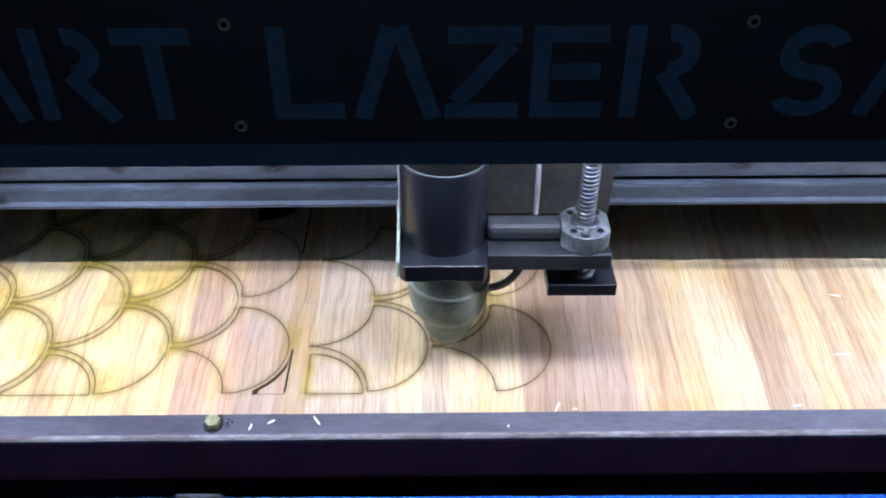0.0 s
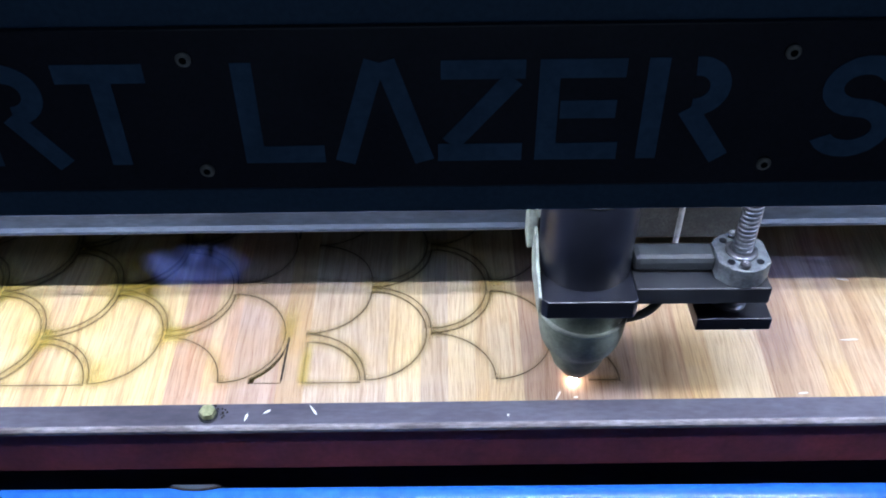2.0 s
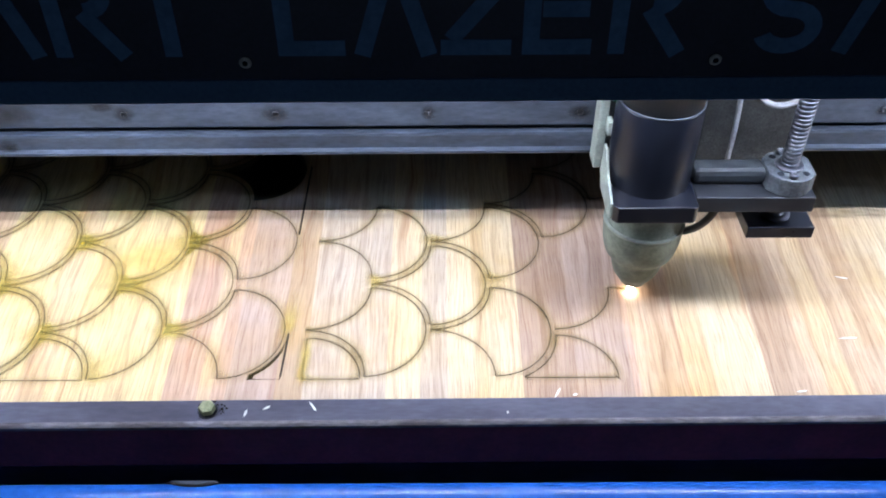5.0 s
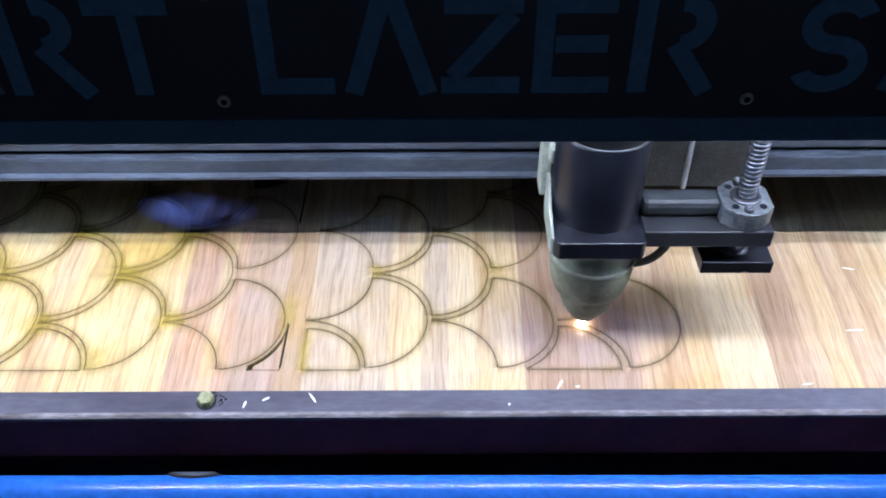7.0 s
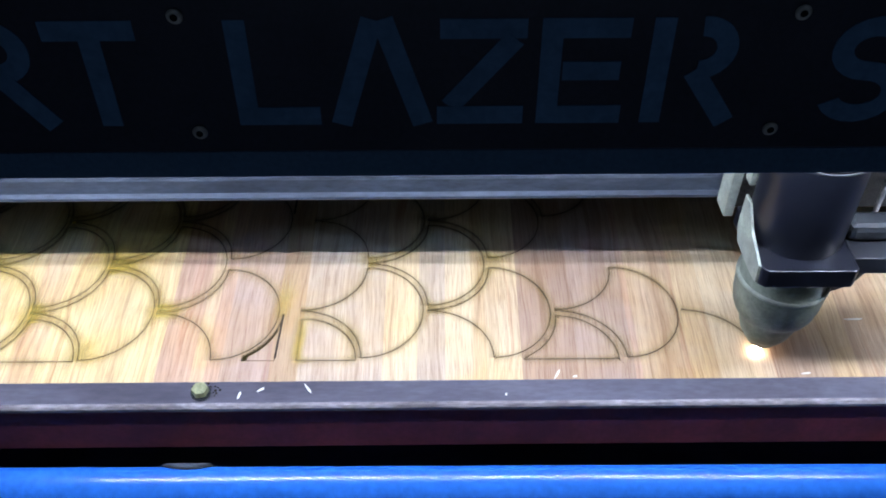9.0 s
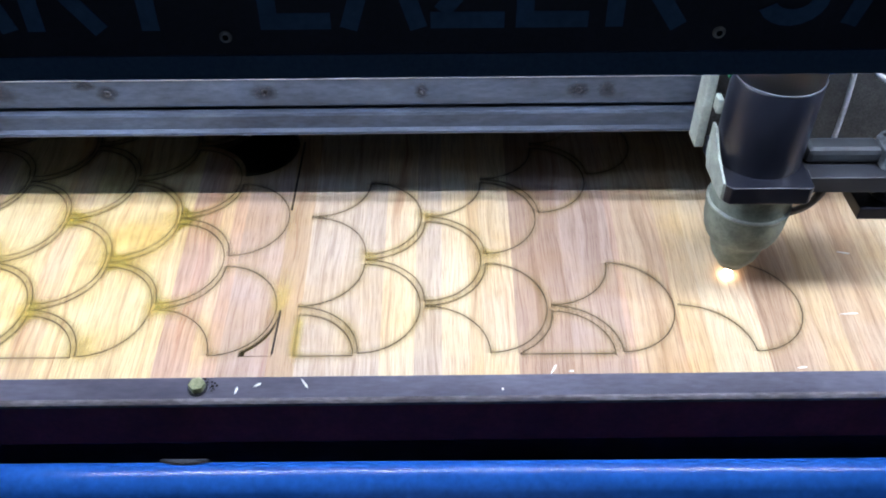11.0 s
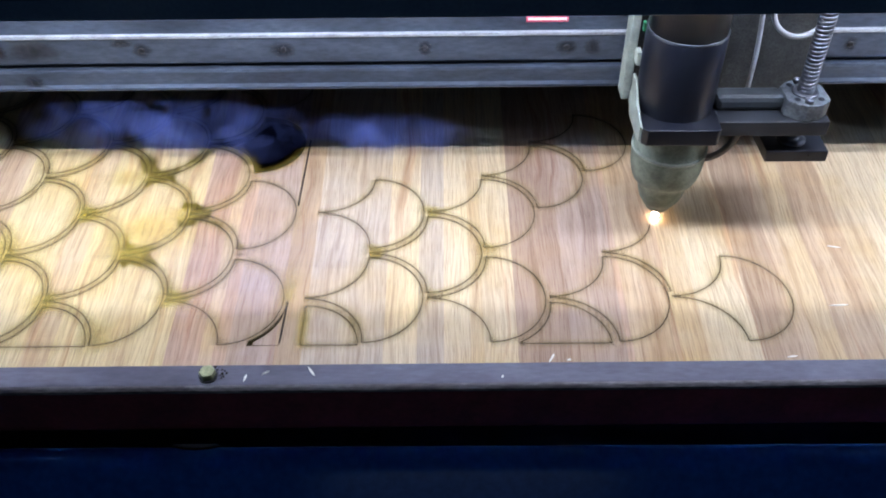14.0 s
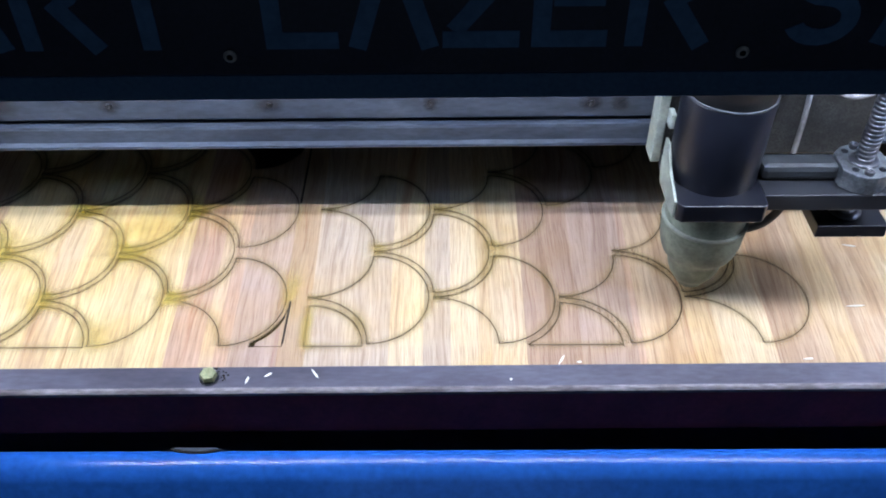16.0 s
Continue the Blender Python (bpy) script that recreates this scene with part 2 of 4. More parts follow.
def tube(points, r, n=10):
    """A round cable along points."""
    bm = bmesh.new()
    pts = [Vector(p) for p in points]
    fine = []
    for k in range(len(pts) - 1):
        p0, p1, p2, p3 = pts[max(k - 1, 0)], pts[k], pts[k + 1], pts[min(k + 2, len(pts) - 1)]
        for s in range(8):
            t = s / 8
            fine.append(0.5 * ((2 * p1) + (p2 - p0) * t + (2 * p0 - 5 * p1 + 4 * p2 - p3) * t * t + (3 * p1 - p0 - 3 * p2 + p3) * t ** 3))
    fine.append(pts[-1])
    rings = []
    side = Vector((0.3, 0.9, 0.2))
    for k, p in enumerate(fine):
        d = (fine[min(k + 1, len(fine) - 1)] - fine[max(k - 1, 0)]).normalized()
        u = d.cross(side).normalized()
        v = d.cross(u)
        rings.append([bm.verts.new(p + r * (u * math.cos(a * 2 * math.pi / n) + v * math.sin(a * 2 * math.pi / n))) for a in range(n)])
    for lo, hi in zip(rings, rings[1:]):
        for a in range(n):
            bm.faces.new((lo[a], lo[(a + 1) % n], hi[(a + 1) % n], hi[a])).smooth = True
    bm.faces.new(rings[0][::-1])
    bm.faces.new(rings[-1])
    bmesh.ops.recalc_face_normals(bm, faces=bm.faces[:])
    return bm


# ---- the way of the cutting head: seconds, x, y of the beam on the board ----
HEAD = [(0, -0.0444, 0.0557), (0.1, -0.0188, 0.0553), (0.2, 0.0048, 0.0545), (0.3, 0.0285, 0.0533), (0.4, 0.0500, 0.0520), (0.5, 0.0580, 0.0499), (0.6, 0.0600, 0.0482), (0.7, 0.0620, 0.0466), (0.8, 0.0668, 0.0456),
        (0.9, 0.0770, 0.0444), (1, 0.0895, 0.0422), (1.2, 0.1025, 0.0235), (1.35, 0.1100, 0.0085), (1.5, 0.1116, -0.0030), (1.7, 0.1010, -0.0030), (2, 0.0697, -0.0030), (2.2, 0.0518, -0.0030), (2.5, 0.0225, -0.0030),
        (2.7, 0.0305, 0.0030), (3, 0.0535, 0.0261), (3.2, 0.0595, 0.0415), (3.5, 0.0612, 0.0554), (3.8, 0.0640, 0.0580), (4.2, 0.0980, 0.0750), (4.6, 0.1190, 0.1100), (4.8, 0.1260, 0.1170), (5.2, 0.1600, 0.0980),
        (5.5, 0.1735, 0.0660), (5.8, 0.1570, 0.0180), (6, 0.1420, 0.0065), (6.2, 0.1260, 0.0010), (6.5, 0.1167, 0.0129), (6.7, 0.1090, 0.0300), (7, 0.0823, 0.0528), (7.2, 0.0668, 0.0555), (7.3, 0.0640, 0.0570),
        (7.5, 0.0725, 0.0574), (7.6, 0.0846, 0.0574), (7.7, 0.1120, 0.0575), (7.8, 0.1400, 0.0575), (7.9, 0.1600, 0.0576), (8, 0.1712, 0.0576), (8.2, 0.1800, 0.0575), (8.5, 0.2067, 0.0505), (8.7, 0.2195, 0.0350),
        (9, 0.2373, 0.0065), (9.2, 0.2400, 0.0005), (9.5, 0.2659, 0.0051), (9.7, 0.2785, 0.0180), (10, 0.2915, 0.0534), (10.2, 0.2893, 0.0755), (10.5, 0.2750, 0.1060), (10.8, 0.2450, 0.1180), (11, 0.2370, 0.1000),
        (11.4, 0.2150, 0.0700), (11.7, 0.1860, 0.0600), (11.95, 0.1790, 0.0640), (12.2, 0.1800, 0.0740), (12.5, 0.1726, 0.0933), (12.7, 0.1580, 0.1075), (13, 0.1315, 0.1250), (13.2, 0.1245, 0.1220), (13.5, 0.1490, 0.1340),
        (13.7, 0.1670, 0.1450), (14, 0.1855, 0.1803), (14.2, 0.1920, 0.1830), (14.5, 0.2157, 0.1776), (14.7, 0.2305, 0.1690), (15, 0.2360, 0.1268), (15.2, 0.2275, 0.1015), (15.5, 0.2044, 0.0770), (15.7, 0.1905, 0.0680),
        (16, 0.1828, 0.0659)]


def head_at(t):
    for (t0, x0, y0), (t1, x1, y1) in zip(HEAD, HEAD[1:]):
        if t0 <= t <= t1:
            k = (t - t0) / (t1 - t0)
            return x0 + k * (x1 - x0), y0 + k * (y1 - y0)
    return HEAD[-1][1:]


# ---- the room and the machine's body ----
def room():
    for name, b in (("floor", (-4, 4, -4, 4, -0.95, -0.9)), ("ceiling", (-4, 4, -4, 4, 2.6, 2.7))):
        tagged(part(name, box(*b), CONCRETE if name == "floor" else PLASTER), "grey concrete workshop floor" if name == "floor" else "plain grey workshop ceiling", name, kind="structure")
    # South wall pieces leave an unseen opening, added to let the bluish world fill in.
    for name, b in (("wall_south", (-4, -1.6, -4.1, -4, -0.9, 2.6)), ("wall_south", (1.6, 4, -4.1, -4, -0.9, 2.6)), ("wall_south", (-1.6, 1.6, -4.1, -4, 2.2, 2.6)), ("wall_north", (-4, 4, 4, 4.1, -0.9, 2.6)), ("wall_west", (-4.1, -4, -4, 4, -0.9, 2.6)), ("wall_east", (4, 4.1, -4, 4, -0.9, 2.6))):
        tagged(part(name, box(*b), PLASTER), "plain grey painted workshop wall", "wall", kind="structure")


def machine():
    top = empty("machine_body")
    tagged(top, "blue painted steel body of a laser cutting machine", "machine")
    prof = [(-0.0765, -0.0555), (-0.0775, -0.0535), (-0.082, -0.0525)]
    for k in range(9):
        a = math.radians(90 + k * 8)
        prof.append((-0.083 + 0.022 * math.cos(a), -0.0745 + 0.022 * math.sin(a)))
    prof += [(-0.150, -0.190), (-0.175, -0.30), (-0.18, -0.9), (-0.14, -0.9), (-0.13, -0.30), (-0.0765, -0.075)]
    bm = prism(prof, "x", -1.1, 1.1)
    for f in bm.faces:
        f.smooth = abs(f.normal.x) < 0.5
    part("front_panel", bm, BLUE, top, "glossy blue painted front panel with a bent top edge")
    part("bed_floor", box(-1.1, 1.1, -0.054, 1.3, -0.20, -0.19), DARK_VOID, top, "dark bed under the board")
    part("bed_beam", box(-1.09, 1.09, -0.0530, -0.032, -0.057, -0.0037, 0.002), RED, top, "dark red painted front bed beam", pose(0, -0.0008, 0, 0, 0, 0.3))
    # plate added, set back so that the gap under the beam goes dark
    part("recess_plate", box(-1.09, 1.09, -0.0400, -0.032, -0.19, -0.0575), STEEL, top, "added steel plate set back for the dark gap under the beam")
    part("back_panel", box(-1.1, 1.1, 1.3, 1.33, -0.9, 0.1, 0.003), BLUE, top)
    for x in (-1.13, 1.1):
        part("side_panel", box(x, x + 0.03, -0.14, 1.33, -0.9, 0.06, 0.003), BLUE, top)
    # only the lit sliver of a round piece is shaped here
    tab = [(-0.268 + 0.0215 * u, -0.0758 - 0.0040 * (1 - u * u)) for u in [-1 + k / 6 for k in range(13)]]
    # dark crescent stands in for the gap and shadow round it
    part("tab_shade", prism([(x + (x + 0.268) * 0.10, y - 0.0012) for x, y in tab], "z", -0.0526, -0.0513), CHAR_AND_SHADE, top, "dark gap and shadow round the tab")
    part("tab", prism(tab, "z", -0.0512, -0.0505), ALU, top, "lit sliver of a round tab behind the blue edge")
    # steel ledge along the bed's front
    led = empty("bed_ledge")
    led.matrix_basis = pose(0, -0.0008, 0, 0, 0, 0.3)
    tagged(led, "worn grey steel ledge along the front of the cutting bed", "ledge")
    part("flat_bar", box(-1.1, 1.1, -0.0505, -0.0275, -0.0035, 0.0030), STEEL, led)
    part("worn_edge", prism([(-0.0505, -0.0035), (-0.0505, 0.0030), (-0.0525, 0.0022), (-0.0545, 0.0000), (-0.0545, -0.0035)], "x", -1.1, 1.1), STEEL_EDGE, led, "scratched bare steel edge")


def bolt():
    top = empty("hex_bolt", pose(-0.2535, -0.0420, 0.003, 0, 0, 12))
    tagged(top, "dusty greenish hex bolt in the steel ledge", "bolt")
    part("washer", turned([(0.0086, 0), (0.0086, 0.0014)], 32), BLACK_METAL, top)
    hexa = [(0.0088 * math.cos(math.radians(60 * k)), 0.0088 * math.sin(math.radians(60 * k))) for k in range(6)]
    part("bolt_head", prism([(0.84 * u, 0.84 * v) for u, v in hexa], "z", 0.0014, 0.0075, 0.0008), BRASS, top, "dull greenish plated hex head")
    crumbs = bmesh.new()
    rnd = random.Random(5)
    for _ in range(30):
        a, r = rnd.uniform(-0.3, 2.6), rnd.uniform(0.008, 0.013)
        s = rnd.uniform(0.0004, 0.0013)
        bmesh.ops.create_icosphere(crumbs, subdivisions=1, radius=s, matrix=Matrix.Translation((r * math.cos(a) + rnd.uniform(0, 0.004), r * math.sin(a) * 0.9, s * 0.5)))
    tagged(part("swarf", crumbs, CHAR_AND_SHADE, None, m=pose(-0.2535, -0.0420, 0.003)), "dark crumbs of soot round the bolt", "debris", kind="stuff")


# ---- the board and its cut scales ----
TH = 0.008
RIGHT = [(-0.12, 0.0), (0.0, 0.0), (-0.12, 0.1325), (0.0, 0.1325), (-0.06, 0.0655), (0.06, 0.198), (0.12, 0.2655)]
LIVE = [(0.12, 0.0, 3.6, 7.5), (0.24, 0.0, 8.1, 12.0), (0.18, 0.0655, 12.0, 16.0)]
HOLE = (-0.254, 0.2650)
LEFT = [(-0.254 - 0.1185 * i, -0.002 + 0.1335 * j) for i in range(4) for j in range(4)] + [(-0.3135 - 0.1185 * i, 0.0640 + 0.1335 * j) for i in range(4) for j in range(3)]


def lean(poly):
    """The left field of scales lies slightly askew on the board."""
    return [(x - 0.028 * y, y) for x, y in poly]


def scale_outline(x, y, n=14, grow=0.0):
    """One scale: from its lower corner round the bulge to the upper corner, in to the cusp and back."""
    out = []
    for k in range(2 * n + 1):
        a = -math.pi / 2 + math.pi * k / (2 * n)
        out.append((x + (0.056 + grow) * math.cos(a), y + 0.0585 + (0.0590 + grow) * math.sin(a)))
    for k in range(1, n + 1):
        a = -math.pi / 2 * k / n
        out.append((x - 0.06 + (0.06 - grow) * math.cos(a), y + 0.117 + (0.058 - grow) * math.sin(a)))
    for k in range(1, n):
        a = math.pi / 2 - math.pi / 2 * k / n
        out.append((x - 0.06 + (0.06 - grow) * math.cos(a), y + (0.058 - grow) * math.sin(a)))
    return out


def half_outline(n=14):
    out = [(0.0265, -0.0025), (0.1125, -0.0025)]
    for k in range(1, n + 1):
        a = math.pi / 2 * k / n
        out.append((0.06 + 0.0525 * math.cos(a), -0.0025 + 0.0535 * math.sin(a)))
    for k in range(1, n):
        a = -math.pi / 2 * k / n * 0.72
        out.append((0.0 + 0.06 * math.cos(a), 0.051 + 0.058 * math.sin(a)))
    return out


def clipped(poly, keep):
    """Cut a polygon by half-planes a*x + b*y <= c."""
    for a, b, c in keep:
        res = []
        for (x0, y0), (x1, y1) in zip(poly, poly[1:] + poly[:1]):
            d0, d1 = a * x0 + b * y0 - c, a * x1 + b * y1 - c
            if d0 <= 0:
                res.append((x0, y0))
            if d0 * d1 < 0:
                k = d0 / (d0 - d1)
                res.append((x0 + k * (x1 - x0), y0 + k * (y1 - y0)))
        poly = res
    return poly


def inset(poly, d):
    """The outline drawn in by d, for the width of the cut."""
    n = len(poly)
    area = sum(poly[k][0] * poly[(k + 1) % n][1] - poly[(k + 1) % n][0] * poly[k][1] for k in range(n))
    s = 1 if area > 0 else -1
    out = []
    for k in range(n):
        p0, p1, p2 = Vector(poly[k - 1]), Vector(poly[k]), Vector(poly[(k + 1) % n])
        e0, e1 = (p1 - p0).normalized(), (p2 - p1).normalized()
        nn = Vector((-(e0.y + e1.y), e0.x + e1.x)) * s
        nn = nn.normalized() if nn.length > 0.3 else Vector((-e0.y, e0.x)) * s
        out.append(tuple(p1 + nn * d))
    return out


def blot(x, y, z, rx, ry, seed):
    """A soft-edged stain lying on the board."""
    rnd = random.Random(seed + 70)
    bm = bmesh.new()
    uv = bm.loops.layers.uv.new("UVMap")
    mid = bm.verts.new((x, y, z))
    ring = []
    for a in range(28):
        k = rnd.uniform(0.8, 1.15)
        ring.append(bm.verts.new((x + rx * k * math.cos(a * math.pi / 14), y + ry * k * math.sin(a * math.pi / 14), z)))
    for a in range(28):
        f = bm.faces.new((mid, ring[a], ring[(a + 1) % 28]))
        for lp in f.loops:
            lp[uv].uv = (0.0 if lp.vert == mid else 1.0, 0)
    return bm


def ribbon(points, width, z, closed=False):
    """A flat band along points; UV x runs across it."""
    bm = bmesh.new()
    uv = bm.loops.layers.uv.new("UVMap")
    pts = [Vector(p) for p in points]
    n = len(pts)
    rows = []
    for k, p in enumerate(pts):
        a, b = (pts[k - 1], pts[(k + 1) % n]) if closed else (pts[max(k - 1, 0)], pts[min(k + 1, n - 1)])
        d = (b - a)
        d = d.normalized() if d.length > 1e-9 else Vector((1, 0))
        s = Vector((-d.y, d.x)) * width / 2
        rows.append((bm.verts.new((p.x + s.x, p.y + s.y, z)), bm.verts.new((p.x - s.x, p.y - s.y, z))))
    for k in range(n if closed else n - 1):
        (a, b), (c, d) = rows[k], rows[(k + 1) % n]
        f = bm.faces.new((a, b, d, c))
        for lp, u in zip(f.loops, (0.0, 1.0, 1.0, 0.0)):
            lp[uv].uv = (u, 0)
        if f.normal.z < 0:
            f.normal_flip()
    return bm


def arcs_of(poly):
    """The outline's smooth runs, parted at its corners."""
    n = len(poly)
    corner = []
    for k in range(n):
        a, b = Vector(poly[k]) - Vector(poly[k - 1]), Vector(poly[(k + 1) % n]) - Vector(poly[k])
        if a.length > 1e-9 and b.length > 1e-9 and abs(a.angle(b)) > 0.6:
            corner.append(k)
    runs = []
    for a, b in zip(corner, corner[1:] + [corner[0] + n]):
        runs.append([poly[k % n] for k in range(a, b + 1)])
    return runs


def board():
    top = empty("wood_panel")
    tagged(top, "walnut and oak striped laminate board being cut into fish scales", "board")
    left_clip = [(1, 0, -0.1965), (0, -1, 0.004)]
    tiles = [("scale", scale_outline(x, y)) for x, y in RIGHT]
    for x, y in LEFT:
        if abs(x - HOLE[0]) < 0.01 and abs(y - HOLE[1]) < 0.01:
            continue
        tiles.append(("scale", lean(scale_outline(x, y))))
    for i in range(3):
        tiles.append(("half_scale", clipped(scale_outline(-0.4315 - 0.1185 * i, -0.0690), left_clip)))
    quarter = [(-0.177, -0.0035), (-0.124, -0.0035)] + [(-0.177 + 0.053 * math.cos(math.pi / 2 * k / 12), -0.0035 + 0.0515 * math.sin(math.pi / 2 * k / 12)) for k in range(1, 13)]
    tiles.append(("quarter_scale", quarter))
    # the corner sliver beside the last left scale, cut but still lying in place
    sliver = [(-0.2265, -0.0035), (-0.1965, -0.0035), (-0.1955, 0.052)] + [(-0.255 + 0.060 * math.cos(a), 0.0565 + 0.0625 * math.sin(a)) for a in [-math.pi / 2 * (0.12 + 0.55 * k / 8) for k in range(9)]]
    tiles.append(("corner_sliver", sliver))
    hole = lean(scale_outline(*HOLE))
    outer = [(-0.85, -0.0325), (0.85, -0.0235), (0.85, 0.80), (-0.85, 0.80)]
    bm = bmesh.new()
    for loop in [outer, hole] + [t for _, t in tiles]:
        vs = [bm.verts.new((x, y, 0)) for x, y in loop]
        for k in range(len(vs)):
            bm.edges.new((vs[k], vs[(k + 1) % len(vs)]))
    bmesh.ops.triangle_fill(bm, use_beauty=True, edges=bm.edges[:], normal=(0, 0, 1))
    bmesh.ops.recalc_face_normals(bm, faces=bm.faces[:])
    if bm.faces[:][0].normal.z < 0:
        bmesh.ops.reverse_faces(bm, faces=bm.faces[:])
    rim = [e for e in bm.edges if len(e.link_faces) == 1]
    got = bmesh.ops.extrude_edge_only(bm, edges=rim)
    for v in got["geom"]:
        if isinstance(v, bmesh.types.BMVert):
            v.co.z -= TH
    skirt = [f for f in got["geom"] if isinstance(f, bmesh.types.BMFace)]
    for f in skirt:
        f.material_index = 1
    sheet = part("sheet", bm, WOOD, top, "striped wood laminate with cut outlines")
    sheet.data.materials.append(CHAR_AND_SHADE)
    for name, t in tiles:
        shape = inset(t, 0.00035)
        if name == "corner_sliver":
            shape = [(x + max(0.0, 0.0046 - 0.11 * max(0.0, y)) * (1 if x < -0.199 else 0), y) for x, y in shape]
        b = prism(shape, "z", -TH, -0.0001)
        me_part = part(name, b, WOOD, top)
        me_part.data.materials.append(CHAR_AND_SHADE)
        for p in me_part.data.polygons:
            p.material_index = 0 if p.normal.z > 0.5 else 1
    # scorched bands beside the cuts
    for k, (name, t) in enumerate(tiles + [("scale", hole)]):
        line = part("cut_line", ribbon(t, 0.00085, 0.0009, True), KERF, top) if (name, t) != ("scale", hole) else top
        if name == "corner_sliver":
            continue
        left = t[0][0] < -0.2
        for n, arc in enumerate(arcs_of(t)):
            part("scorch", ribbon(arc, 0.021 if left else 0.016, 0.0003 + 0.00003 * (k % 9) + 0.00001 * n), SCORCH if left else SCORCH_FAINT, line if line is not top else top)
    for n, (x, y, rx, ry) in enumerate([(-0.372, 0.124, 0.040, 0.026), (-0.312, 0.058, 0.030, 0.022), (-0.196, 0.070, 0.016, 0.050), (-0.435, 0.056, 0.034, 0.026), (-0.432, 0.190, 0.040, 0.030), (-0.36, 0.16, 0.085, 0.060),
                                        (-0.366, 0.010, 0.026, 0.040), (-0.50, 0.13, 0.060, 0.050), (-0.325, 0.19, 0.026, 0.022), (0.006, 0.128, 0.022, 0.014), (-0.118, 0.128, 0.020, 0.014), (-0.176, 0.020, 0.010, 0.045), (-0.40, 0.255, 0.06, 0.04), (-0.058, 0.195, 0.022, 0.013)]):
        part("stain", blot(x, y, 0.00065 + 0.00001 * n, rx, ry, n), BLOT, top, "yellow smoke stain")
    part("slit", ribbon([(-0.1962, -0.001), (-0.1952, 0.054)], 0.0020, 0.0010), CHAR_AND_SHADE, top, "charred straight slit")
    part("slit", ribbon([(-0.2025, 0.203), (-0.2020, 0.33)], 0.0022, 0.0004), CHAR_AND_SHADE, top, "charred straight slit")
    # outlines that the beam cuts: short bands that come up behind it
    moving = []
    paths = [(half_outline(), 0.7, 3.5)] + [(scale_outline(x, y), t0, t1) for x, y, t0, t1 in LIVE]
    for path, t0, t1 in paths:
        loop = path + path[:1]
        fine = []
        for (x0, y0), (x1, y1) in zip(loop, loop[1:]):
            steps = max(1, int(math.hypot(x1 - x0, y1 - y0) / 0.009))
            fine += [(x0 + (x1 - x0) * s / steps, y0 + (y1 - y0) * s / steps) for s in range(steps)]
        fine.append(loop[-1])
        for k in range(0, len(fine) - 1, 2):
            seg = fine[k:k + 3]
            if len(seg) < 2:
                continue
            mx, my = seg[len(seg) // 2]
            best = min((t0 + s * (t1 - t0) / 200 for s in range(201)), key=lambda t: (head_at(t)[0] - mx) ** 2 + (head_at(t)[1] - my) ** 2)
            line = part("cut_line", ribbon(seg, 0.0010, 0.0), KERF, top)
            mark = part("scorch", ribbon(seg, 0.0140, -0.0002), SCORCH_FAINT, line)
            moving.append((line, best))
    return top, moving


# ---- the gantry ----
def letter_strokes():
    """Stencil strokes of the cover's lettering, in metres from each letter's lower left corner (height 0.059)."""
    hh, w = 0.059, 0.0105
    def bar(x0, y0, x1, y1, t=w):
        d = Vector((x1 - x0, y1 - y0)).normalized()
        s = Vector((-d.y, d.x)) * t / 2
        return [(x0 + s.x, y0 + s.y), (x0 - s.x, y0 - s.y), (x1 - s.x, y1 - s.y), (x1 + s.x, y1 + s.y)]
    def arc(cx, cy, rx, ry, a0, a1, t=w, n=14):
        o = [(cx + (rx + t / 2) * math.cos(math.radians(a0 + (a1 - a0) * k / n)), cy + (ry + t / 2) * math.sin(math.radians(a0 + (a1 - a0) * k / n))) for k in range(n + 1)]
        i = [(cx + (rx - t / 2) * math.cos(math.radians(a0 + (a1 - a0) * k / n)), cy + (ry - t / 2) * math.sin(math.radians(a0 + (a1 - a0) * k / n))) for k in range(n + 1)]
        return o + i[::-1]
    h = w / 2
    return {
        "L": [bar(h, 0, h, hh), bar(w, h, 0.042, h)],
        "A": [bar(0.004, 0, 0.0225, hh), bar(0.0275, hh, 0.046, 0)],
        "Z": [bar(0.002, hh - h, 0.044, hh - h), bar(0.0385, hh - w, 0.0065, w), bar(0.0, h, 0.044, h)],
        "E": [bar(h, 0, h, hh), bar(w, hh - h, 0.043, hh - h), bar(w + 0.001, hh / 2 + 0.001, 0.040, hh / 2 + 0.001), bar(w, h, 0.043, h)],
        "R": [bar(h, 0, h, hh), arc(0.025, hh - 0.0165, 0.0125, 0.0118, -92, 95), bar(0.023, 0.030, 0.044, 0.0)],
        "T": [bar(0, hh - h, 0.045, hh - h), bar(0.0225, 0, 0.0225, hh - w)],
        "S": [arc(0.0225, hh - 0.0175, 0.0152, 0.0122, 25, 271), arc(0.0225, 0.0170, 0.0160, 0.0123, -155, 91)],
    }


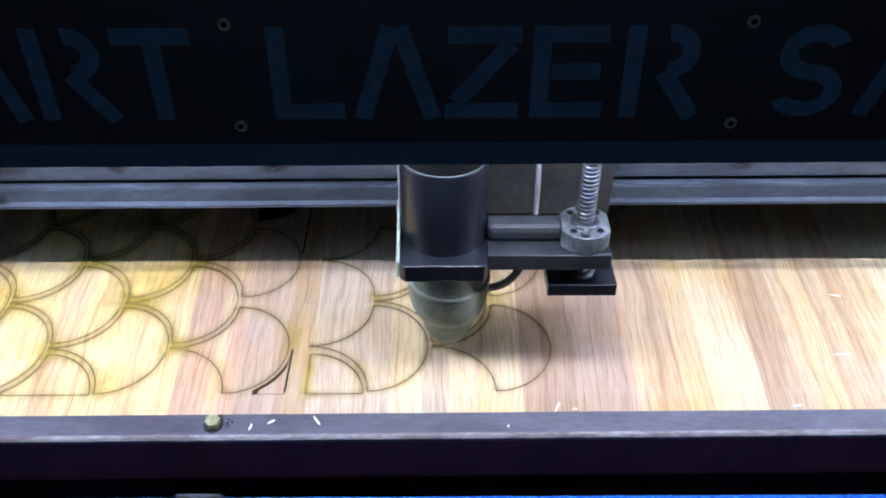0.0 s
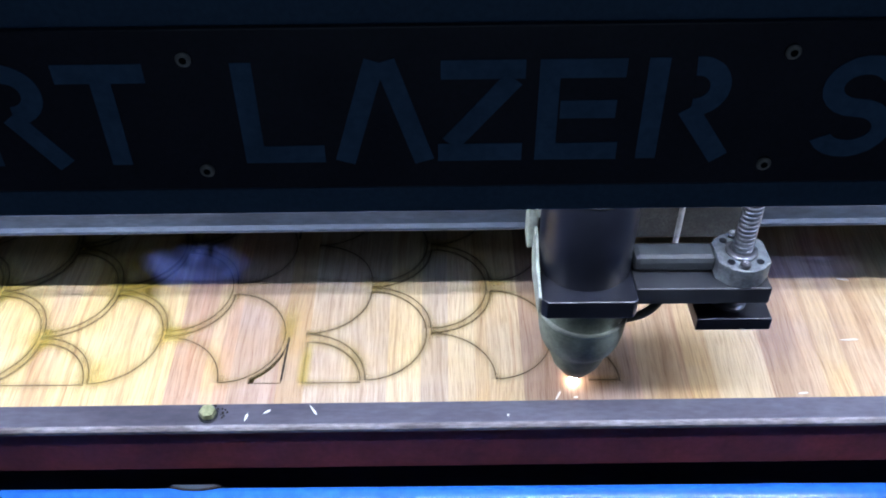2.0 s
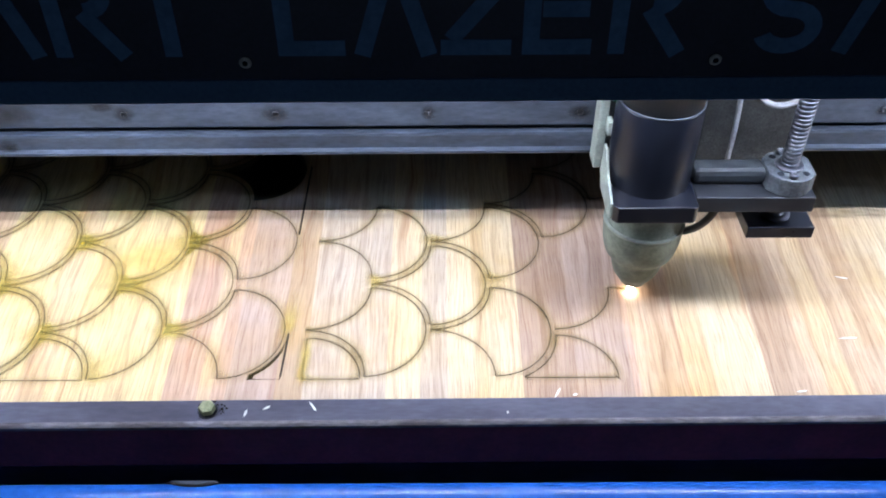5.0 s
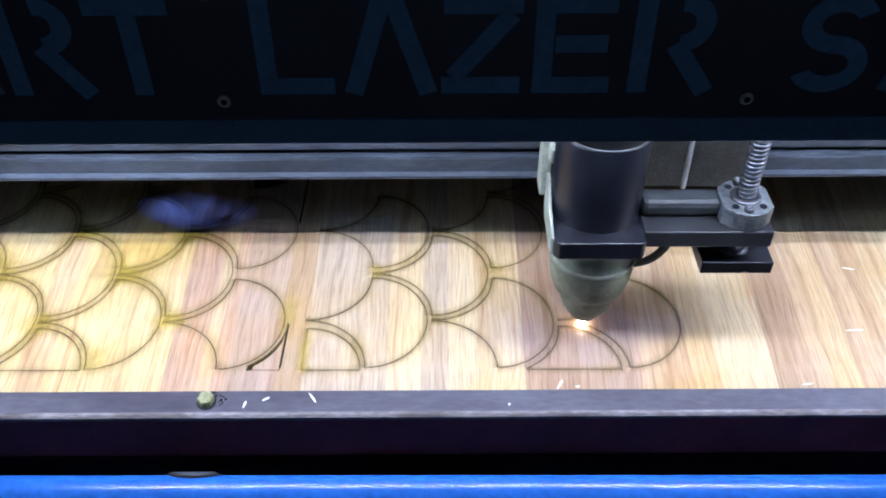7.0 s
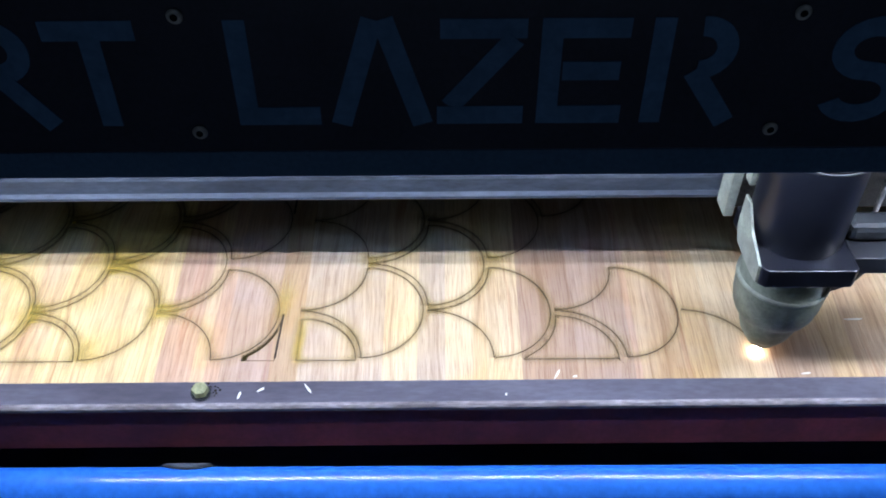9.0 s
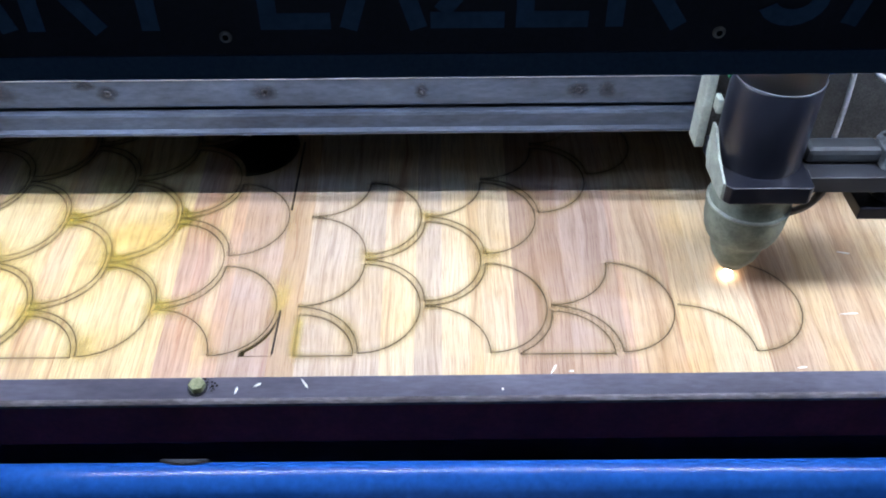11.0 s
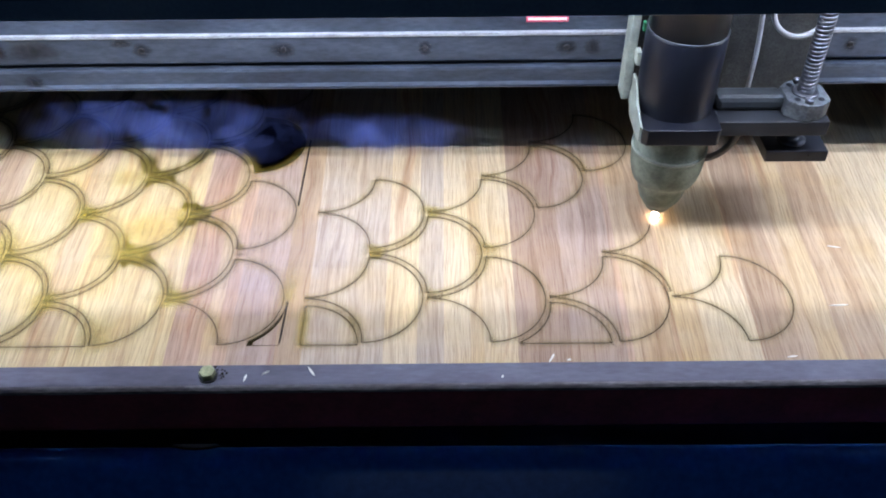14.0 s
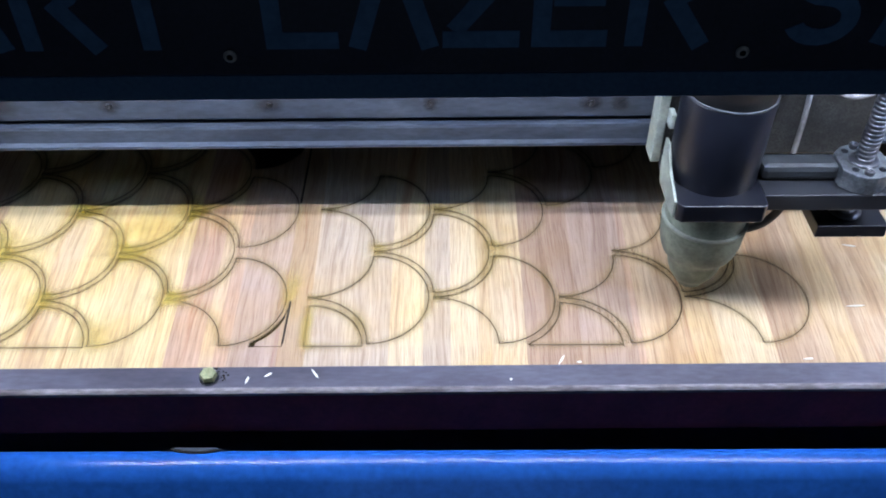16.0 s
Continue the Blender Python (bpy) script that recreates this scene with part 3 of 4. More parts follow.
def gantry():
    top = empty("gantry")
    tagged(top, "dark blue gantry with black sign panel and aluminium rail beam", "gantry")
    # folded sheet cover: an upside-down trough with the sign on its front
    prof = [(-0.143, 0.3105), (-0.143, 0.597), (-0.140, 0.600), (0.175, 0.600), (0.178, 0.597), (0.178, 0.21), (0.175, 0.21), (0.175, 0.597), (-0.1395, 0.597), (-0.1395, 0.3135),
            (-0.1338, 0.3135), (-0.1338, 0.3105)]
    part("cover", prism(prof, "x", -1.05, 1.05), NAVY, top, "navy painted folded sheet cover")
    part("lower_lip", box(-1.05, 1.05, -0.1465, -0.1432, 0.3095, 0.3262, 0.0008), NAVY, top, "navy painted lower lip")
    part("sign_panel", box(-0.86, 0.80, -0.1470, -0.1432, 0.3270, 0.4210, 0.0008), ACRYLIC, top, "glossy black sign panel with dull blue stencil letters")
    strokes = letter_strokes()
    for ch, x in (("A", -0.347), ("R", -0.2905), ("T", -0.2395), ("L", -0.1514), ("A", -0.1030), ("Z", -0.0499), ("E", 0.0010), ("R", 0.0545), ("S", 0.1415), ("A", 0.196)):
        bm = bmesh.new()
        for n, s in enumerate(strokes[ch]):
            merge(bm, prism([(x + u, 0.3440 + v) for u, v in s], "y", -0.14745 - 0.00007 * n, -0.1466))
        part("letter", bm, LETTER, top)
    for x in (-0.470, -0.173, 0.1235, 0.420):
        for z in (0.340, 0.4055):
            s = part("sign_screw", turned([(0.0021, 0), (0.0021, 0.0006), (0.0038, 0.0006), (0.0040, 0.0014), (0.0030, 0.0024), (0.0017, 0.0024), (0.0016, 0.0012)], 20), SCREW_PALE, top, "small steel button-head screw", pose(x, -0.1470, z, 90))
            # flat black disc paints the shade inside the screw's socket
            part("socket", turned([(0.0019, 0.0025), (0.0019, 0.0026)], 12), BLACK_RECESS, s)
    # beam with its two steps, the bright top of the lower rail and a row of screws
    part("beam_lower", prism([(0.0696, 0.1212), (0.0696, 0.1240), (0.0745, 0.1255), (0.0745, 0.1390), (0.0755, 0.1415), (0.0860, 0.1415), (0.0860, 0.1475), (0.170, 0.1475), (0.170, 0.1212)], "x", -1.05, 1.05), ALU, top, "dusty grey aluminium lower band")
    part("beam_middle", box(-1.05, 1.05, 0.0785, 0.170, 0.1478, 0.1760, 0.0006), ALU, top, "dusty grey aluminium rail face")
    # pale colour stands in for the strong light on the rail's top
    part("rail_top", box(-1.05, 1.05, 0.0770, 0.0822, 0.1762, 0.1798, 0.0006), ALU_LIT, top, "rail edge painted pale as if strongly lit")
    part("beam_upper", box(-1.05, 1.05, 0.0824, 0.170, 0.1762, 0.58, 0.0008), ALU, top, "dusty grey upper beam face")
    for k in range(-6, 7):
        x = -0.0615 + 0.1455 * k
        part("rail_screw", turned([(0.0031, 0), (0.0031, 0.0014), (0.0014, 0.0014), (0.0013, 0.0006)], 14), BLACK_METAL, top, "", pose(x, 0.0785, 0.1625, 90))
        # sooty ring round each screw
        part("stain", ribbon_stain(x, 0.1625, 0.008 + 0.004 * ((k * 7) % 3), 0.0095, k), SOOT, top, "dark soot stain")
    for n, (x, z, rx, rz, y) in enumerate([(-0.462, 0.164, 0.030, 0.012, 0.0781), (-0.372, 0.171, 0.014, 0.006, 0.0781), (-0.470, 0.128, 0.012, 0.012, 0.0722), (-0.415, 0.1205, 0.020, 0.005, 0.0730), (-0.30, 0.1190, 0.030, 0.004, 0.0730), (0.110, 0.163, 0.010, 0.010, 0.0781), (-0.56, 0.160, 0.03, 0.014, 0.0781)]):
        part("stain", ribbon_stain(x, z, rx, rz, n + 20, y), SOOT, top, "dark soot stain")
    part("sticker", box(0.041, 0.084, 0.0813, 0.0823, 0.1890, 0.1962, 0.0003), STICKER, top, "small red and white sticker")
    part("sticker_band", box(0.043, 0.082, 0.0809, 0.0813, 0.1912, 0.1938), WHITE, top)
    for x in (-1.10, 1.05):
        part("end_plate", box(x, x + 0.05, -0.14, 0.18, 0.02, 0.60, 0.004), NAVY, top)
    # two rows of lights under the cover, above the head
    for y, z in LED_ROWS:
        part("led_strip", box(-1.0, 1.0, y - 0.002, y + 0.002, z, z + 0.003), LED, top, "cold white light strip under the cover")
        part("strip_holder", box(-1.03, 1.03, y - 0.008, y + 0.008, z + 0.0031, z + 0.006), ALU, top)
    return top


LED_ROWS = ((-0.096, 0.425), (-0.080, 0.495))


def soot_material():
    m, nt, b = material("soot", 0.9)
    b.inputs["Base Color"].default_value = (0.02, 0.018, 0.018, 1)
    uv = nt.nodes.new("ShaderNodeUVMap")
    sep = nt.nodes.new("ShaderNodeSeparateXYZ")
    nt.links.new(uv.outputs[0], sep.inputs[0])
    edge = ramp(nt, sep.outputs[0], [(0.0, (0.95, 0.95, 0.95)), (0.5, (0.7, 0.7, 0.7)), (1.0, (0, 0, 0))])
    patch = ramp(nt, noise_of(nt, coords(nt), 160, 3), [(0.3, (0.5, 0.5, 0.5)), (0.7, (1, 1, 1))])
    nt.links.new(mixed(nt, 1.0, edge, patch, "MULTIPLY"), b.inputs["Alpha"])
    return m


SOOT = soot_material()


def ribbon_stain(x, z, rx, rz, seed, y=0.0781):
    rnd = random.Random(seed + 40)
    bm = bmesh.new()
    uv = bm.loops.layers.uv.new("UVMap")
    mid = bm.verts.new((x, y, z))
    ring = [bm.verts.new((x + rx * math.cos(a * math.pi / 10) * rnd.uniform(0.8, 1.2), y, z + rz * math.sin(a * math.pi / 10))) for a in range(20)]
    for a in range(20):
        f = bm.faces.new((mid, ring[a], ring[(a + 1) % 20]))
        for lp in f.loops:
            lp[uv].uv = (0.0 if lp.vert == mid else 1.0, 0)
    return bm


# ---- the cutting head ----
SCREW_Y = -0.0105


def cutting_head():
    top = empty("cutting_tool")
    tagged(top, "black laser cutting head with dusty green nozzle and ball screw", "cutting tool")
    part("lens_tube", turned([(0.030, 0.1320), (0.0365, 0.134), (0.0372, 0.146), (0.0374, 0.2230), (0.0366, 0.2250), (0.0358, 0.2252)], 64, -0.0045), BLACK_METAL, top, "satin black lens tube")
    part("upper_tube", turned([(0.0362, 0.2253), (0.0362, 0.345)], 64, -0.0045), BLACK_METAL, top, "deep black upper tube")
    part("tube_ring", turned([(0.0360, 0.2250), (0.0376, 0.2252), (0.0376, 0.2259), (0.0360, 0.2262)], 64, -0.0045), PALE_DUST_DARK, top, "thin worn ring edge")
    noz = part("nozzle", turned([(0.0050, 0.0150), (0.0105, 0.0155), (0.0128, 0.0180), (0.0138, 0.0220), (0.0170, 0.0250), (0.0212, 0.0320), (0.0238, 0.0400), (0.0252, 0.0480), (0.0262, 0.0545), (0.0318, 0.0580), (0.0342, 0.0640), (0.0362, 0.0740),
                        (0.0374, 0.0905), (0.0372, 0.0945), (0.0356, 0.0955), (0.0354, 0.1150), (0.0335, 0.1345)], 56), NOZZLE, top, "dust-coated greenish grey nozzle cup")
    part("nozzle_ring", turned([(0.0365, 0.0930), (0.0380, 0.0935), (0.0380, 0.0955), (0.0360, 0.0962)], 56), PALE_GREY, noz, "pale ring")
    # dark knob stands in for the blackness of a small hole
    part("nozzle_hole_dark", turned([(0.0032, 0), (0.0032, 0.0020), (0.0020, 0.0022)], 12), CHAR_AND_SHADE, noz, "", pose(0.004, -0.0160, 0.0320, 62))
    # clamp round the tube, with a pale wing, and the arm that carries the nut
    part("clamp", prism([(-0.0420, -0.0450), (-0.0375, -0.0495), (0.0285, -0.0495), (0.0320, -0.0460), (0.0320, 0.030), (-0.0420, 0.030)], "z", 0.1280, 0.1450, 0.0012), BLACK_METAL, top, "black clamp plate")
    # the light on the wing's left side is put into its pale colour
    part("clamp_wing", prism([(-0.045, 0.130), (-0.030, 0.1275), (0.006, 0.1275), (0.014, 0.140), (0.014, 0.170), (0.003, 0.170), (-0.014, 0.156), (-0.044, 0.1455)], "x", -0.0448, -0.0421, 0.0008), PALE_GREY, top, "side rib painted pale as its lit side")
    part("arm", box(0.0322, 0.1380, -0.0345, 0.016, 0.1285, 0.1445, 0.0012), ARM_BLACK, top, "black arm plate")
    part("arm_rib", box(0.0322, 0.0985, -0.0160, 0.006, 0.1447, 0.1600, 0.0050), PALE_DUST_DARK, top, "dusty rear rib of the arm")
    nut = [(0.116 + 0.0205 * s, SCREW_Y + v) for s, v in ((-1, -0.0125), (-0.62, -0.0205), (-0.2, -0.0240), (0.2, -0.0240), (0.62, -0.0205), (1, -0.0125), (1, 0.0125), (0.62, 0.0205), (0.2, 0.0240), (-0.2, 0.0240), (-0.62, 0.0205), (-1, 0.0125))]
    fl = part("nut_flange", prism(nut, "z", 0.1447, 0.1620, 0.0010), ZINC, top, "zinc-grey ball nut flange")
    part("nut_collar", turned([(0.0125, 0.1625), (0.0125, 0.1637), (0.0100, 0.1645)], 32, 0.116, SCREW_Y), CHROME, fl)
    for a in (45, 135, 225, 315):
        # black discs laid on the flange paint the dark of its holes
        part("bolt_hole", turned([(0.0031, 0.1626), (0.0031, 0.16285)], 14, 0.116 + 0.0185 * math.cos(math.radians(a)) * 0.86, SCREW_Y + 0.0185 * math.sin(math.radians(a))), BLACK_RECESS, fl)
    for dy in (-0.0185, 0.0185):
        part("cap_screw", turned([(0.0040, 0.1626), (0.0042, 0.1655), (0.0036, 0.1662), (0.0018, 0.1662), (0.0018, 0.1645)], 16, 0.116 - 0.002, SCREW_Y + dy), CHROME, fl)
    # ball screw with a real helical groove
    bm = bmesh.new()
    n, pitch, z0, z1 = 20, 0.0042, 0.104, 0.345
    rows = []
    m = int((z1 - z0) / pitch * 8)
    for k in range(m + 1):
        z = z0 + (z1 - z0) * k / m
        ring = []
        for a in range(n):
            ph = (z / pitch - a / n) % 1.0
            r = 0.0080 if ph > 0.42 else 0.0080 - 0.0016 * math.sin(math.pi * ph / 0.42)
            ring.append(bm.verts.new((0.116 + r * math.cos(2 * math.pi * a / n), SCREW_Y + r * math.sin(2 * math.pi * a / n), z)))
        rows.append(ring)
    for lo, hi in zip(rows, rows[1:]):
        for a in range(n):
            bm.faces.new((lo[a], lo[(a + 1) % n], hi[(a + 1) % n], hi[a])).smooth = True
    bm.faces.new(rows[0][::-1])
    bm.faces.new(rows[-1])
    part("ball_screw", bm, CHROME, top, "bright steel ball screw")
    low = part("bearing_plate", box(0.0865, 0.1470, -0.0320, 0.022, 0.0965, 0.1090, 0.0010), BLACK_METAL, top, "black lower bearing plate")
    part("bearing", turned([(0.0140, 0.1091), (0.0140, 0.1104), (0.0095, 0.1115)], 32, 0.116, SCREW_Y), CHROME, low, "bright bearing ring")
    # carriage plate behind
    part("carriage_plate", box(-0.0370, 0.1510, 0.0560, 0.0660, 0.1220, 0.345, 0.0008), BLACK_DUSTY, top, "speckled black carriage plate")
    part("plate_edge", box(-0.0455, -0.0371, 0.0440, 0.0670, 0.1215, 0.345, 0.0010), PALE_GREY, top, "pale plate edge")
    part("connector", box(-0.0435, -0.0400, 0.006, 0.013, 0.217, 0.226, 0.001), GREEN, top, "green connector")
    part("side_lug", box(-0.0430, -0.0380, 0.016, 0.028, 0.176, 0.190, 0.001), PALE_GREY, top, "pale bracket")
    part("hose", tube([(0.030, 0.004, 0.076), (0.042, 0.003, 0.077), (0.055, 0.001, 0.086), (0.065, 0.000, 0.104), (0.070, 0.004, 0.126), (0.072, 0.010, 0.140)], 0.0037), DARK_HOSE, top, "bent air hose")
    part("cable", tube([(0.080, 0.040, 0.125), (0.080, 0.040, 0.169), (0.0790, 0.042, 0.20), (0.076, 0.044, 0.235), (0.074, 0.046, 0.27), (0.074, 0.046, 0.33)], 0.0024), CABLE, top, "grey cable")
    part("loop_cable", tube([(0.081, 0.027, 0.260), (0.081, 0.026, 0.228), (0.088, 0.024, 0.212), (0.102, 0.022, 0.204), (0.118, 0.022, 0.206), (0.130, 0.024, 0.216), (0.131, 0.026, 0.230), (0.122, 0.028, 0.240), (0.108, 0.0295, 0.246)], 0.0027), CABLE, top, "looped pale cable")
    return top


ARM_BLACK = worn("dusty_black_arm", (0.017, 0.020, 0.024), (0.006, 0.007, 0.010), 0.5, 0.0, 32, 380)
PALE_DUST_DARK = worn("half_dusty_black", (0.040, 0.048, 0.052), (0.008, 0.010, 0.013), 0.6, 0.1, 30, 400)


def laser_spot():
    bm = bmesh.new()
    bmesh.ops.create_icosphere(bm, subdivisions=3, radius=0.0037)
    for v in bm.verts:
        v.co.z = v.co.z * 0.8 + 0.002
    ob = part("laser_spot", bm, SPOT)
    return tagged(ob, "white-hot burning spot of the laser on the board", "laser spot")


def splinter(x, y, z, length, turn):
    o = [(-length / 2, 0), (-length * 0.2, -0.0009), (length * 0.3, -0.0011), (length / 2, 0), (length * 0.2, 0.0010), (-length * 0.25, 0.0007)]
    ob = part("splinter", prism(o, "z", 0, 0.0006), WHITE, None, m=pose(x, y, z, 0, 0, turn))
    return tagged(ob, "small white wood splinter lying loose", "splinter", "splinters on the bed")


def smoke_material(name, alpha, scale, colour):
    m = bpy.data.materials.new(name)
    m.use_nodes = True
    nt = m.node_tree
    nt.nodes.remove(nt.nodes["Principled BSDF"])
    uv = nt.nodes.new("ShaderNodeUVMap")
    ln = nt.nodes.new("ShaderNodeVectorMath")
    ln.operation = "LENGTH"
    stir = node(nt, "ShaderNodeTexNoise", Scale=26.0, Detail=3.0, Roughness=0.55)
    nt.links.new(coords(nt), stir.inputs["Vector"])
    shake = nt.nodes.new("ShaderNodeVectorMath")
    shake.operation = "MULTIPLY_ADD"
    nt.links.new(stir.outputs["Color"], shake.inputs[0])
    shake.inputs[1].default_value = (1.1, 1.3, 0.0)
    nt.links.new(uv.outputs[0], shake.inputs[2])
    centre = nt.nodes.new("ShaderNodeVectorMath")
    centre.operation = "SUBTRACT"
    nt.links.new(shake.outputs[0], centre.inputs[0])
    centre.inputs[1].default_value = (0.55, 0.65, 0.0)
    nt.links.new(centre.outputs[0], ln.inputs[0])
    hem = nt.nodes.new("ShaderNodeVectorMath")
    hem.operation = "LENGTH"
    nt.links.new(uv.outputs[0], hem.inputs[0])
    edge = ramp(nt, hem.outputs["Value"], [(0.80, (1, 1, 1)), (1.0, (0, 0, 0))])
    fade = ramp(nt, ln.outputs["Value"], [(0.0, (1, 1, 1)), (0.35, (0.80, 0.80, 0.80)), (0.70, (0.28, 0.28, 0.28)), (0.95, (0, 0, 0))])
    billow = node(nt, "ShaderNodeTexNoise", Scale=scale, Detail=5.0, Roughness=0.52, Distortion=0.35)
    nt.links.new(coords(nt, (0.8, 0.8, 0.9)), billow.inputs["Vector"])
    wisps = ramp(nt, billow.outputs["Fac"], [(0.38, (0, 0, 0)), (0.50, (0.35 * alpha,) * 3), (0.66, (alpha,) * 3)])
    dif = node(nt, "ShaderNodeBsdfDiffuse", Color=(*colour, 1))
    tra = node(nt, "ShaderNodeBsdfTranslucent", Color=(*colour, 1))
    both = nt.nodes.new("ShaderNodeMixShader")
    both.inputs[0].default_value = 0.5
    nt.links.new(dif.outputs[0], both.inputs[1])
    nt.links.new(tra.outputs[0], both.inputs[2])
    clear = nt.nodes.new("ShaderNodeBsdfTransparent")
    out = nt.nodes.new("ShaderNodeMixShader")
    nt.links.new(mixed(nt, 1.0, edge, mixed(nt, 1.0, fade, wisps, "MULTIPLY"), "MULTIPLY"), out.inputs[0])
    nt.links.new(clear.outputs[0], out.inputs[1])
    nt.links.new(both.outputs[0], out.inputs[2])
    nt.links.new(out.outputs[0], nt.nodes["Material Output"].inputs["Surface"])
    return m


SMOKE = smoke_material("blue_smoke", 0.155, 34.0, (0.25, 0.34, 0.98))
HAZE = smoke_material("thin_haze", 0.26, 6.0, (0.60, 0.56, 1.0))


def smoke_cloud(name, width, height, mat, seed, label, layers=4):
    """Wavy veils of smoke, one behind the other, that drift as one cloud."""
    top = empty(name)
    tagged(top, label, "smoke")
    rnd = random.Random(seed)
    for k in range(layers):
        bm = bmesh.new()
        uv = bm.loops.layers.uv.new("UVMap")
        w, h = width * rnd.uniform(0.75, 1.0), height * rnd.uniform(0.7, 1.0)
        ox, oz, dep = rnd.uniform(-0.15, 0.15) * width, rnd.uniform(-0.12, 0.12) * height, 0.009 * k
        nx, nz = 26, 14
        grid = []
        for j in range(nz + 1):
            row = []
            for i in range(nx + 1):
                u, v = 2 * i / nx - 1, 2 * j / nz - 1
                x, z = ox + u * w / 2, oz + v * h / 2
                y = dep + 0.0035 * noise.noise((x * 10 + seed, z * 10, k * 3.1)) + 0.004 * (u * u + v * v)
                row.append((bm.verts.new((x, y, z)), u, v))
            grid.append(row)
        for j in range(nz):
            for i in range(nx):
                q = (grid[j][i], grid[j][i + 1], grid[j + 1][i + 1], grid[j + 1][i])
                f = bm.faces.new([a[0] for a in q])
                f.smooth = True
                for lp, a in zip(f.loops, q):
                    lp[uv].uv = (a[1], a[2])
        part("veil", bm, mat, top)
    return top


# ---- putting it together ----
room()
machine()
bolt()
panel, cut_lines = board()
gantry_top = gantry()
head_top = cutting_head()
spot = laser_spot()
for x, y, z, ln, turn in ((-0.2205, -0.0445, 0.003, 0.0085, 80), (-0.203, -0.0385, 0.003, 0.0075, 35), (-0.1625, -0.0370, 0.003, 0.0130, -55), (0.0543, -0.0205, 0.0002, 0.0130, 62),
                          (0.274, -0.0200, 0.0002, 0.0100, 8), (0.339, 0.0455, 0.0002, 0.0180, 3), (0.008, -0.0445, 0.003, 0.003, 85), (0.3625, 0.131, 0.0002, 0.0130, -12), (0.0700, -0.0225, 0.0002, 0.0045, 10)):
    splinter(x, y, z, ln, turn)

